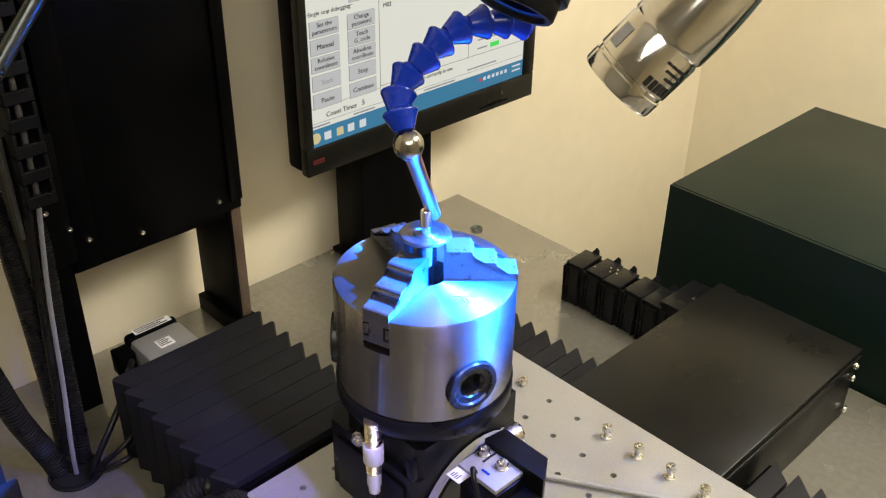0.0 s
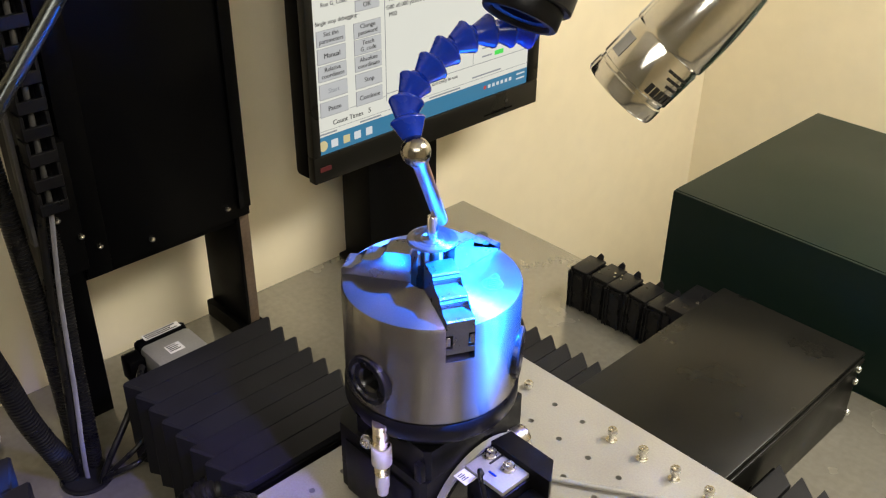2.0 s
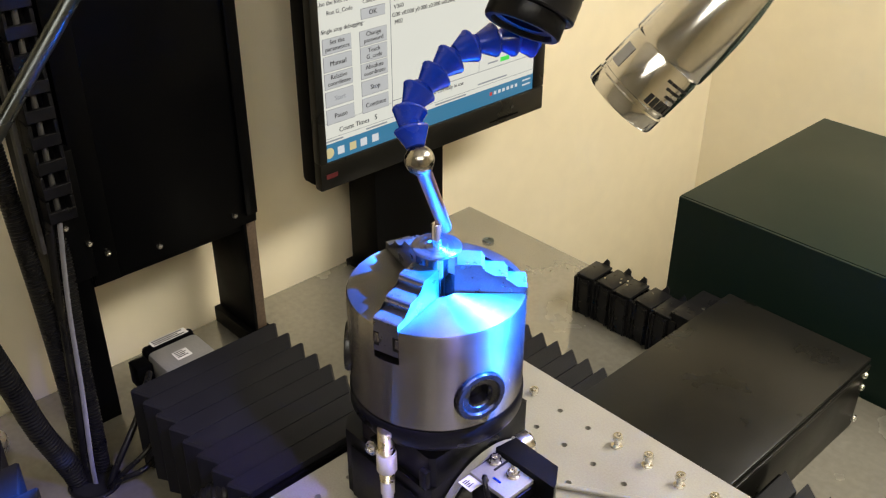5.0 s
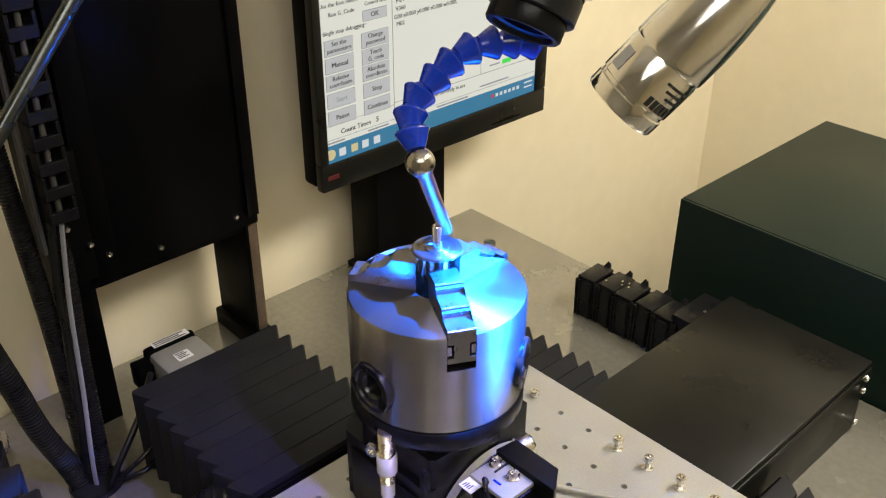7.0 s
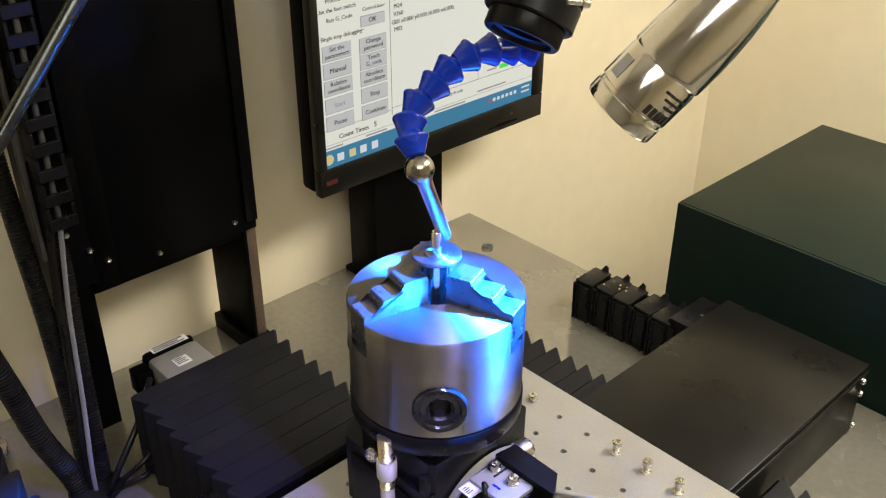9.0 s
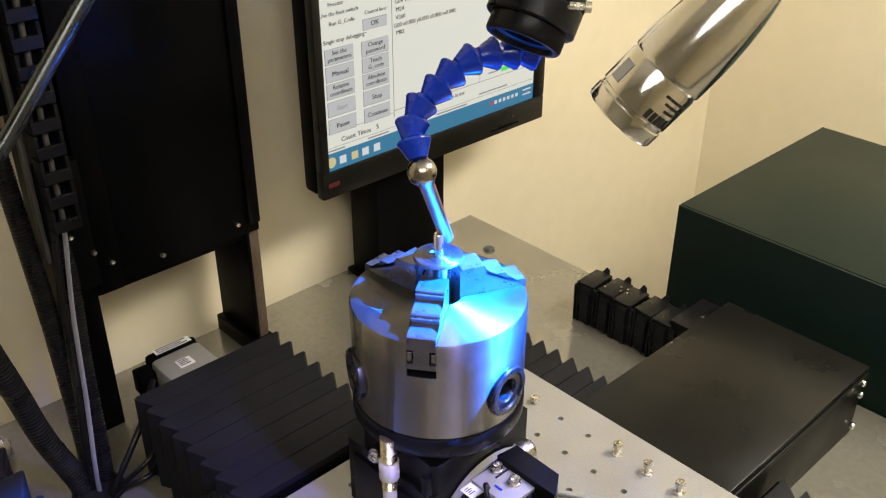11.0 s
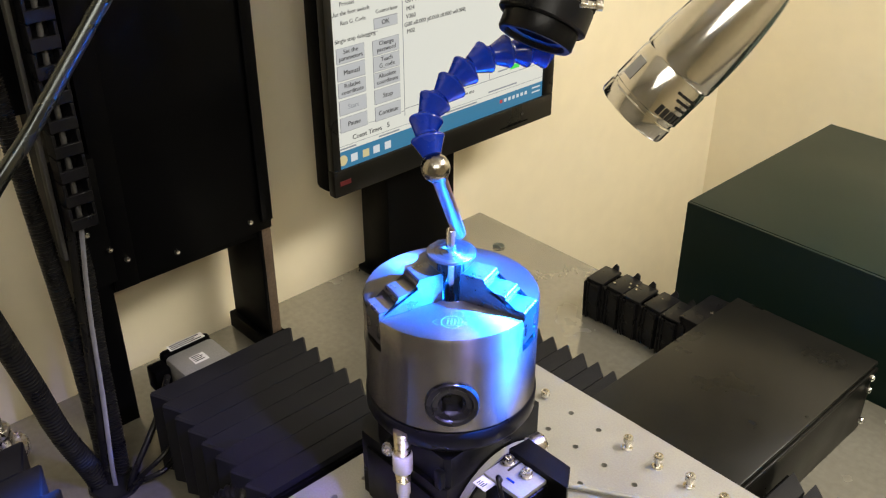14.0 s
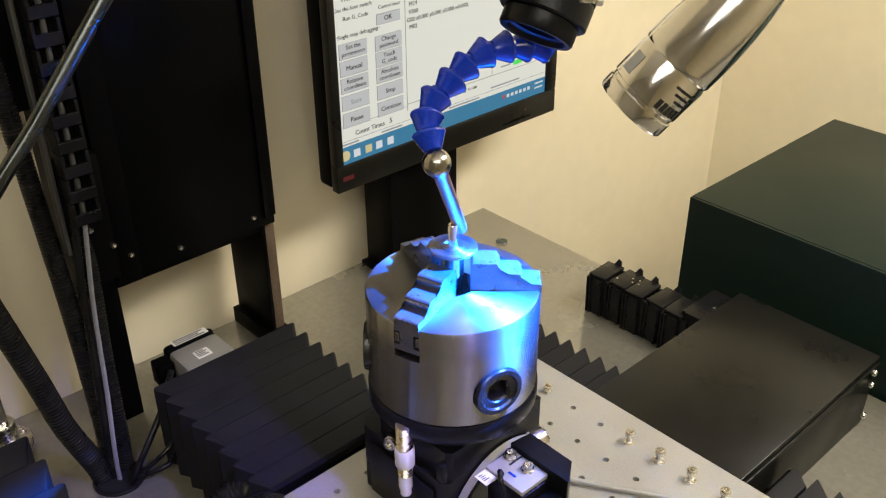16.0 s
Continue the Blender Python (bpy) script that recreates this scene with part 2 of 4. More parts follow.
def sweep(points, radius, steps=60, sides=12, pitch=0.0, depth=0.0, flat=1.0):
    """A tube along a line; pitch and depth make it corrugated."""
    _, length = curve_points(points, 8)
    if pitch:
        steps = int(length / pitch) * 4
    line, _ = curve_points(points, steps)
    bm = bmesh.new()
    rings = []
    side = None
    for k, c in enumerate(line):
        ahead = (line[min(k + 1, len(line) - 1)] - line[max(k - 1, 0)]).normalized()
        if side is None:
            side = ahead.orthogonal().normalized()
        side = (side - ahead * side.dot(ahead)).normalized()
        up = ahead.cross(side)
        r = radius - (depth if pitch and k % 4 in (2, 3) else 0)
        rings.append([bm.verts.new(c + side * (r * math.cos(2 * math.pi * i / sides)) + up * (r * flat * math.sin(2 * math.pi * i / sides))) for i in range(sides)])
    for a, b in zip(rings, rings[1:]):
        for i in range(sides):
            j = (i + 1) % sides
            bm.faces.new((a[i], a[j], b[j], b[i]))
    bm.faces.new(rings[0])
    bm.faces.new(rings[-1])
    return bm


def along(axis, origin=(0, 0, 0)):
    """A pose whose z axis points along axis."""
    return Matrix.Translation(origin) @ Vector(axis).to_track_quat("Z", "Y").to_matrix().to_4x4()


def cap_screw_mesh(name, r=0.0042, h=0.0045, stem=0.0, washer=False):
    """A socket head screw standing on z=0, its head above the stem."""
    prof = []
    if washer:
        prof += [(r * 1.15, 0), (r * 1.15, 0.001), (r * 0.62, 0.001)]
    if stem:
        prof += [(r * 0.62, 0.0), (r * 0.62, stem)]
    z = stem
    prof += [(r * 0.93, z), (r, z + 0.0006), (r, z + h - 0.0008), (r * 0.88, z + h), (r * 0.55, z + h), (r * 0.5, z + h * 0.45), (0, z + h * 0.4)]
    return put(lathe(prof, 16), name, SCREW)


# ---- the room ----
def slab(name, x0, x1, y0, y1, z0, z1, mat, label):
    return single(name, box(x0, x1, y0, y1, z0, z1), mat, label, "structure", kind="structure", smooth=0)


slab("floor", -0.56, 2.0, -1.9, 1.3, -0.85, -0.8, FLOOR, "plain grey workshop floor")
slab("ceiling", -0.56, 2.0, -1.9, 1.3, 1.7, 1.75, CEIL, "plain white ceiling")
slab("wall_west", -0.56, -0.46, -1.9, 1.3, -0.8, 1.7, CREAM, "cream painted wall behind the machine")
slab("wall_north", -0.46, 1.9, 1.113, 1.3, -0.8, 1.7, CREAM, "cream painted wall beyond the green cabinet")
slab("wall_east", 1.9, 2.0, -1.8, 1.3, -0.8, 1.7, CREAM, "plain cream painted wall")
# unseen wall; its grey is there to put dark bands in polished metal
slab("wall_south", -0.46, 2.0, -1.9, -1.8, -0.8, 1.7, DARKWALL, "unseen grey wall added to darken the metal's reflections")


# ---- the machine table ----
def build_table():
    t = thing("machine_table", "grey stone-topped machine table with a steel frame", "table")
    part("table_top", box(-0.439, 0.75, -0.62, 0.472, -0.05, 0.0, 0.002), STONE, t, "smooth grey-beige stone top")
    for x in (-0.40, 0.68):
        for y in (-0.58, 0.42):
            part("leg", box(x - 0.03, x + 0.03, y - 0.03, y + 0.03, -0.8, -0.05, 0.002), BLACKPAINT, t)
    for x, y in ((-0.352, 0.421),):
        part("countersunk_screw", lathe([(0.008, 0.0002), (0.0077, 0.0006), (0.0048, 0.0006), (0.0045, 0.0003), (0, 0.0003)], 20), GUNMETAL, t, m=pose(x, y, 0))
    return t


build_table()


# ---- green cabinet ----
def build_cabinet():
    t = thing("green_cabinet", "dark green enamelled metal cabinet behind the table", "cabinet")
    part("front_panel", box(-0.109, 0.62, 0.478, 0.4815, -0.8, 0.1380, 0.0008), GREEN, t)
    part("top_panel", box(-0.109, 0.62, 0.4818, 0.815, 0.135, 0.1386, 0.0008), GREEN, t)
    part("side_panel", box(-0.109, -0.1055, 0.4818, 0.815, -0.8, 0.1347, 0.0008), GREEN, t)
    part("back_panel", box(-0.1052, 0.62, 0.8118, 0.815, -0.8, 0.1347, 0.0008), GREEN, t)
    return t


build_cabinet()


# ---- bellows covers ----
def bellows_mesh(x0, x1, y0, y1, top, folds, depth, bias=0.83):
    """A pleated cover over a rail that runs along x: top and two sides."""
    bm = bmesh.new()
    rows = []
    pitch = (x1 - x0) / folds
    for k in range(folds + 1):
        steps = ((0.0, 0.0, 0.0), (0.03, 0.0, 0.0), (bias, depth * 0.22, depth * 0.85), (bias + 0.05, depth, depth)) if k < folds else ((0.0, 0.0, 0.0),)
        for f, d, e in steps:
            x = x0 + (k + f) * pitch
            a, b, z = y0 + e, y1 - e, top - d
            c = 0.002
            sec = [(a, 0.0015), (a, z - c), (a + c, z), (b - c, z), (b, z - c), (b, 0.0015)]
            inner = [(b - 0.0012, 0.0015), (b - 0.0012, z - c - 0.001), (a + 0.0012, z - c - 0.001), (a + 0.0012, 0.0015)]
            rows.append([bm.verts.new((x, y, zz)) for y, zz in sec + inner])
    for p, q in zip(rows, rows[1:]):
        n = len(p)
        for i in range(n):
            bm.faces.new((p[i], p[(i + 1) % n], q[(i + 1) % n], q[i]))
    for r in (rows[0], rows[-1]):
        f = bm.faces.new(r)
        bmesh.ops.triangulate(bm, faces=[f])
    return bm


def build_bellows(label, x0, x1, y0, y1, top, folds, depth):
    t = thing("bellows_cover", label, "bellows", group="pleated way covers")
    part("pleats", bellows_mesh(x0, x1, y0, y1, top, folds, depth), BELLOW, t, smooth=20)
    part("end_frame", box(x0 - 0.004, x0 - 0.0005, y0 + 0.004, y1 - 0.004, 0.0, top - 0.004, 0.0008), BLACKPAINT, t)
    part("end_frame", box(x1 + 0.0005, x1 + 0.004, y0 + 0.004, y1 - 0.004, 0.0, top - 0.004, 0.0008), BLACKPAINT, t)
    return t


build_bellows("wide black pleated bellows beside the moving plate", -0.272, -0.09, -0.122, 0.034, 0.092, 8, 0.012)
build_bellows("black pleated bellows on the stone table", -0.198, 0.007, 0.19, 0.26, 0.052, 10, 0.014)
build_bellows("black pleated bellows on the stone table", 0.165, 0.33, 0.19, 0.26, 0.052, 8, 0.014)
build_bellows("black pleated bellows at the table's edge", -0.335, -0.05, -0.34, -0.222, 0.055, 7, 0.016)


# ---- rail bed, carriage and drilled plate ----
def build_plate():
    t = thing("drilled_plate", "grey aluminium mounting plate with threaded holes", "plate")
    bm = bmesh.new()
    p, hx, hy, z, r = 0.0312, 0.004, 0.145, 0.085, 0.0026
    xs = [hx + p * k for k in range(-2, 8)]
    ys = [hy - p * k for k in range(0, 9)]
    n = 16
    for x in xs:
        for y in ys:
            x0, x1 = x - p / 2, x + p / 2
            y0, y1 = y - p / 2, y + p / 2
            if x == xs[0]:
                x0 = -0.083
            if y == ys[0]:
                y1 = 0.1755
            ring, low, edge = [], [], []
            for i in range(n):
                a = 2 * math.pi * i / n + math.pi / 4
                c, s = math.cos(a), math.sin(a)
                k = 1 / max(abs(c), abs(s))
                ring.append(bm.verts.new((x + r * c, y + r * s, z)))
                low.append(bm.verts.new((x + r * c, y + r * s, z - 0.008)))
                ex = x + (x1 - x if c > 0 else x - x0) * c * k
                ey = y + (y1 - y if s > 0 else y - y0) * s * k
                edge.append(bm.verts.new((ex, ey, z)))
            for i in range(n):
                j = (i + 1) % n
                bm.faces.new((edge[i], edge[j], ring[j], ring[i]))
                bm.faces.new((ring[i], ring[j], low[j], low[i]))
            bm.faces.new(low)
    bmesh.ops.remove_doubles(bm, verts=bm.verts[:], dist=0.00005)
    x1, y0 = xs[-1] + p / 2, ys[-1] - p / 2
    c = [(-0.083, y0), (x1, y0), (x1, 0.1755), (-0.083, 0.1755)]
    a = [bm.verts.new((x, y, z)) for x, y in c]
    b = [bm.verts.new((x, y, z - 0.012)) for x, y in c]
    for i in range(4):
        bm.faces.new((a[i], a[(i + 1) % 4], b[(i + 1) % 4], b[i]))
    bm.faces.new(b)
    part("plate", bm, PLATE, t, smooth=30)
    part("carriage", box(-0.06, x1 - 0.02, y0 + 0.02, 0.15, 0.0, 0.0725, 0.002), BLACKPAINT, t)
    return t


build_plate()
SCREW_TALL = cap_screw_mesh("socket_screw", 0.0042, 0.0048, 0.0075, True)
SCREW_LOW = cap_screw_mesh("socket_screw", 0.0042, 0.0048, 0.002)
for x, tall in ((-0.0272, False), (0.0664, True), (0.0976, True), (0.1288, True), (0.160, True)):
    ob = tagged(new("socket_screw", SCREW_TALL if tall else SCREW_LOW), "nickel-plated socket head screw standing in the plate", "screw", "screws in the drilled plate")
    ob.matrix_basis = pose(x, 0.145, 0.085)


def build_cover_box():
    t = thing("cover_box", "low black enamelled sheet metal box on the table", "box")
    x0, x1, y0, y1, z = 0.0, 0.156, 0.1775, 0.4245, 0.0827
    part("body", box(x0 + 0.0015, x1 - 0.0015, y0 + 0.0015, y1 - 0.0015, 0.0, z - 0.006, 0.001), BLACKBOX, t)
    part("lid", box(x0, x1, y0, y1, z - 0.0045, z, 0.0012), BLACKBOX, t)
    part("lip", box(x1 - 0.0012, x1 + 0.0012, y0, y1, z - 0.0125, z - 0.0075, 0.0005), BLACKBOX, t, "thin folded edge")
    sc = cap_screw_mesh("screw", 0.0036, 0.0035)
    for y, zz in ((0.417, 0.0665), (0.417, 0.052), (0.419, 0.012)):
        part("screw", sc, SCREW, t, m=pose(x1 - 0.001, y, zz, 0, 90, 0))
    return t


build_cover_box()


# ---- drag chain lying on the table ----
def build_drag_chain():
    t = thing("drag_chain", "black plastic cable drag chain lying on the table", "cable chain")
    L, W, H, w = 0.027, 0.040, 0.052, 0.003
    bar = put(box(-L * 0.45, L * 0.42, -W / 2 + 0.001, W / 2 - 0.001, H - 0.0035, H, 0.001), "link", RUBBER, 30)
    plates = []
    for s in (-1, 1):
        y = s * (W / 2 - w / 2)
        y2 = y - s * w * 0.8
        out = [(-L / 2, y - s * w / 2), (-L / 2, y + s * w / 2), (L * 0.30, y + s * w / 2), (L * 0.34, y2 + s * w / 2), (L * 0.62, y2 + s * w / 2), (L * 0.62, y2 - s * w / 2), (L * 0.30, y2 - s * w / 2), (L * 0.2, y - s * w / 2)]
        plates.append(put(prism(out, 0.0, H - 0.004), "side_plate", RUBBER, 30))
    tab = put(prism([(-0.006, 0.0), (0.006, 0.0), (0.003, 0.009), (-0.001, 0.011)], 0.0, 0.003, "xzy"), "tab", RUBBER, 30)
    rib = put(box(-0.0008, 0.0008, -0.001, 0.001, 0, H - 0.004, 0.0003), "rib", RUBBER, 30)
    for k in range(5):
        link = part("link", bar, RUBBER, t, m=pose(-0.155 + 0.0262 * k, 0.397 + (0.002 if k % 2 else 0), 0, 0, (-1.5, 1, -1, 1.5, 0)[k], (2, -1, 1, -2, 1)[k]))
        for me in plates:
            part("side_plate", me, RUBBER, link)
        part("tab", tab, RUBBER, link, m=pose(L * 0.05, W / 2 - 0.003, H - 0.004, -25, 8, 12))
        for f in (-0.46, -0.30, 0.25):
            part("rib", rib, RUBBER, link, m=pose(L * f, -W / 2 - 0.0009, 0))
    part("bracket", box(-0.042, 0.0, 0.382, 0.445, 0.0, 0.058, 0.002), RUBBER, t, "black end bracket")
    part("bolt", lathe([(0.002, 0.0), (0.002, 0.0012), (0, 0.0014)], 12), SCREW, t, m=pose(-0.02, 0.412, 0.058))
    # small nickel studs added in place of white specks on the links
    for x, y in ((-0.136, 0.39), (-0.122, 0.402), (-0.118, 0.395), (-0.114, 0.404), (-0.11, 0.397)):
        part("bright_speck", lathe([(0.0012, 0.0), (0.0012, 0.0007), (0, 0.0009)], 10), SCREW, t, m=pose(x, y, 0.053))
    return t


build_drag_chain()


# ---- the column with its cover ----
def build_column():
    t = thing("machine_column", "tall black painted machine column on two plate legs", "machine column")
    part("leg", box(-0.435, -0.362, 0.062, 0.0665, 0.0, 0.168, 0.001), BLACKPAINT, t)
    part("leg_edge", box(-0.432, -0.3637, 0.0667, 0.0785, 0.0, 0.160, 0.001), BROWN, t, "brownish steel edge")
    part("foot", box(-0.443 + 0.006, -0.36, 0.055, 0.0815, 0.0, 0.02, 0.001), BLACKPAINT, t)
    part("leg", box(-0.432, -0.357, -0.126, -0.103, 0.0, 0.62, 0.001), BLACKPAINT, t)
    part("crossbeam", box(-0.42, -0.364, -0.1028, 0.0618, 0.1475, 0.20, 0.0015), BLACKPAINT, t)
    part("cover", box(-0.3635, -0.357, -0.102, 0.0765, 0.157, 0.62, 0.0015), BLACKPAINT, t, "glossy black sheet metal cover")
    part("cover_flange", box(-0.3565, -0.352, -0.102, -0.078, 0.155, 0.62, 0.001), BLACKPAINT, t)
    part("cover_rib", box(-0.3565, -0.3535, 0.063, 0.0765, 0.168, 0.62, 0.001), BLACKPAINT, t)
    sc = cap_screw_mesh("screw", 0.0028, 0.003)
    for y, z in ((-0.034, 0.1705), (0.0506, 0.1726), (-0.0865, 0.186)):
        part("screw", sc, SCREW, t, m=pose(-0.357 if y > -0.06 else -0.352, y, z, 0, 90, 0))
    part("bracket", box(-0.356, -0.338, -0.142, -0.104, 0.175, 0.30, 0.001), BLACKPAINT, t)
    for y, z in ((-0.124, 0.232), (-0.1065, 0.210)):
        part("screw", sc, SCREW, t, m=pose(-0.338, y, z, 0, 90, 0))
    part("back_plate", box(-0.363, -0.3585, -0.20, -0.1265, 0.345, 0.62, 0.001), BLACKPAINT, t)
    part("side_plate", box(-0.345, -0.3355, -0.1475, -0.1435, 0.215, 0.62, 0.0008), STRIP, t, "dull grey side strip")
    return t


build_column()


def build_upright_chain():
    t = thing("upright_drag_chain", "black cable drag chain hanging on the column", "cable chain")
    x, w, y = -0.337, 0.024, -0.1285
    for k in range(12):
        z = 0.247 + k * 0.0225
        bm = bmesh.new()
        box(x, x + 0.016, y - w / 2, y - w / 2 + 0.003, z, z + 0.021, 0.0005, bm, 1)
        box(x, x + 0.016, y + w / 2 - 0.003, y + w / 2, z, z + 0.021, 0.0005, bm, 1)
        box(x + 0.013, x + 0.0165, y - w / 2, y + w / 2, z, z + 0.0105, 0.0005, bm, 1)
        box(x, x + 0.002, y - w / 2, y + w / 2, z, z + 0.021, 0, bm)
        part("link", bm, ANOD, t)
    # darker than the hanging cable: the chain's shade put into its colour
    part("cable", sweep([(x + 0.009, y - 0.001, 0.246), (x + 0.009, y, 0.35), (x + 0.009, y + 0.001, 0.515)], 0.0026, 8, 10), STRIP, t, "grey cable inside the chain, in a darker shaded tone")
    return t


build_upright_chain()


# ---- hoses and cables through the table ----
def hose(label, points, radius, mat=RUBBER, pitch=0.0, depth=0.0, name="corrugated_hose", category="hose", flat=1.0, group=""):
    return single(name, sweep(points, radius, 70, 14, pitch, depth, flat), mat, label, category, group=group, smooth=50)


def gathered(points, low=0.2):
    """Draw a hose's lower run together towards the cable hole."""
    pull = [min(max((0.26 - z) / low, 0.0), 1.0) for x, y, z in points]
    return [(x - 0.0085 * f, y - 0.0085 * f, z) for (x, y, z), f in zip(points, pull)]


hose("thick black corrugated conduit rising from the table", gathered([(-0.2885, -0.1635, -0.04), (-0.288, -0.170, 0.01), (-0.288, -0.190, 0.075), (-0.288, -0.203, 0.137), (-0.29, -0.24, 0.26)], 0.01), 0.0105, pitch=0.0036, depth=0.0014)
hose("black corrugated conduit beside the column", gathered([(-0.298, -0.157, -0.03), (-0.305, -0.152, 0.03), (-0.330, -0.1515, 0.14), (-0.348, -0.156, 0.23), (-0.36, -0.160, 0.33), (-0.37, -0.165, 0.5)]), 0.0088, pitch=0.0032, depth=0.0012)
hose("black corrugated conduit behind the grey cable", gathered([(-0.283, -0.148, -0.03), (-0.292, -0.142, 0.03), (-0.318, -0.134, 0.11), (-0.336, -0.128, 0.19), (-0.345, -0.128, 0.24)]), 0.0075, pitch=0.0032, depth=0.0011)
hose("grey flat cable dropping from the drag chain", gathered([(-0.275, -0.158, -0.03), (-0.276, -0.157, 0.02), (-0.295, -0.146, 0.09), (-0.318, -0.137, 0.17), (-0.328, -0.129, 0.252)]), 0.0024, GREYCABLE, name="cable", category="cable", flat=0.5)
hose("dark flat cable beside the grey cable", gathered([(-0.281, -0.162, -0.03), (-0.283, -0.160, 0.02), (-0.302, -0.150, 0.09), (-0.326, -0.142, 0.17), (-0.335, -0.136, 0.252)]), 0.0042, RUBBER, name="cable", category="cable", flat=0.6)
for k, (a, b, c) in enumerate((((-0.262, -0.152, -0.02), (-0.285, -0.115, 0.05), (-0.330, -0.078, 0.055)), ((-0.258, -0.148, -0.02), (-0.262, -0.118, 0.03), (-0.30, -0.085, 0.03)), ((-0.256, -0.153, -0.02), (-0.25, -0.128, 0.02), (-0.285, -0.095, 0.012)))):
    hose("thin black motor cable", gathered([a, (a[0], a[1] + 0.004, 0.006)]) + [b, c], 0.0032 if k == 0 else 0.0026, RUBBER, name="cable", category="cable", group="motor cables")


def build_grommet():
    t = thing("cable_grommet", "black ring round the cable hole in the table", "grommet")
    part("ring", lathe([(0.024, 0.0002), (0.024, 0.002), (0.0225, 0.003), (0.0205, 0.003), (0.020, 0.0002)], 40, cap=False), RUBBER, t, m=pose(-0.2845, -0.1665, 0))
    # the table is not cut: a dark disc paints the hole's shade
    part("hole", lathe([(0.0205, 0.0006), (0, 0.0006)], 32, cap=False), DARK, t, "flat dark disc in place of the opening", m=pose(-0.2845, -0.1665, 0))
    return t


build_grommet()
hose("fat dark corrugated hose bending over the table", [(-0.145, -0.175, 0.005), (-0.142, -0.14, 0.045), (-0.128, -0.112, 0.062), (-0.100, -0.104, 0.055), (-0.08, -0.128, 0.085), (-0.07, -0.16, 0.10)], 0.015, pitch=0.0042, depth=0.0014)


# ---- stepper motor behind the bellows ----
def build_motor():
    t = thing("stepper_motor", "silver and black stepper motor with a white label", "motor", pose(-0.334, -0.040, 0.0, 0, 0, 0))
    part("body", box(-0.022, 0.045, -0.028, 0.028, 0.004, 0.060, 0.006), MOTORAL, t)
    part("end_cap", box(-0.034, -0.0225, -0.0285, 0.0285, 0.0035, 0.0605, 0.005), BLACKPAINT, t)
    part("connector", box(-0.026, -0.006, -0.046, -0.0285, 0.03, 0.056, 0.002), BLACKPAINT, t)
    part("mount", box(0.0455, 0.058, -0.03, 0.03, 0.0, 0.058, 0.001), BLACKPAINT, t)
    part("label", box(-0.002, 0.012, -0.010, 0.006, 0.0602, 0.0605), LABELW, t, "small white label")
    for k in range(4):
        part("print", box(-0.0005 + 0.0028 * k, 0.0007 + 0.0028 * k, -0.0085, 0.001 + 0.002 * (k % 2), 0.0606, 0.0608), INK, t)
    part("label", box(-0.034, -0.024, -0.018, 0.022, 0.0606, 0.0609), LABELW, t, "white type label")
    for k in range(3):
        part("print", box(-0.0325 + 0.003 * k, -0.031 + 0.003 * k, -0.016, 0.018 - 0.006 * (k % 2), 0.061, 0.0612), INK, t)
    return t


build_motor()


# ---- guide post at the table's edge ----
def build_post():
    t = thing("guide_post", "polished steel guide post in a flanged foot", "post", pose(-0.40, -0.228, 0))
    part("flange", lathe([(0.026, 0), (0.026, 0.006), (0.0245, 0.008), (0.014, 0.008), (0.0135, 0.03), (0.012, 0.032), (0, 0.032)], 40), SCREW, t, "bright steel flange")
    part("rod", lathe([(0.0075, 0.03), (0.0075, 0.42), (0, 0.42)], 28), CHROME, t)
    sc = cap_screw_mesh("screw", 0.0035, 0.003)
    for a in (20, 110, 200, 290):
        part("screw", sc, SCREW, t, m=pose(0.0195 * math.cos(radians(a)), 0.0195 * math.sin(radians(a)), 0.008))
    return t


build_post()


# ---- monitor on its post ----
def build_stand():
    t = thing("monitor_post", "wide black painted steel post behind the monitor", "post")
    part("post", box(-0.43, -0.378, 0.252, 0.362, 0.0, 0.60, 0.0015), BLACKPAINT, t)
    part("foot_plate", box(-0.436, -0.366, 0.246, 0.368, 0.0, 0.006, 0.001), BLACKPAINT, t)
    return t


build_stand()
FACE_X = pose(0, 0, 0, 90, 0, 90)


def text_mesh(body, size):
    cu = bpy.data.curves.new("text", "FONT")
    cu.body, cu.size, cu.align_x, cu.align_y, cu.resolution_u = body, size, "CENTER", "CENTER", 2
    ob = bpy.data.objects.new("text", cu)
    scene.collection.objects.link(ob)
    bpy.context.view_layer.update()
    me = bpy.data.meshes.new_from_object(ob.evaluated_get(bpy.context.evaluated_depsgraph_get()))
    bpy.data.objects.remove(ob)
    bm = bmesh.new()
    for shift in (-0.022, 0.022):
        n = len(bm.verts)
        bm.from_mesh(me)
        bm.verts.ensure_lookup_table()
        bmesh.ops.translate(bm, verts=bm.verts[n:], vec=(size * shift, 0, size * shift * 0.2))
    bm.to_mesh(me)
    bm.free()
    return me


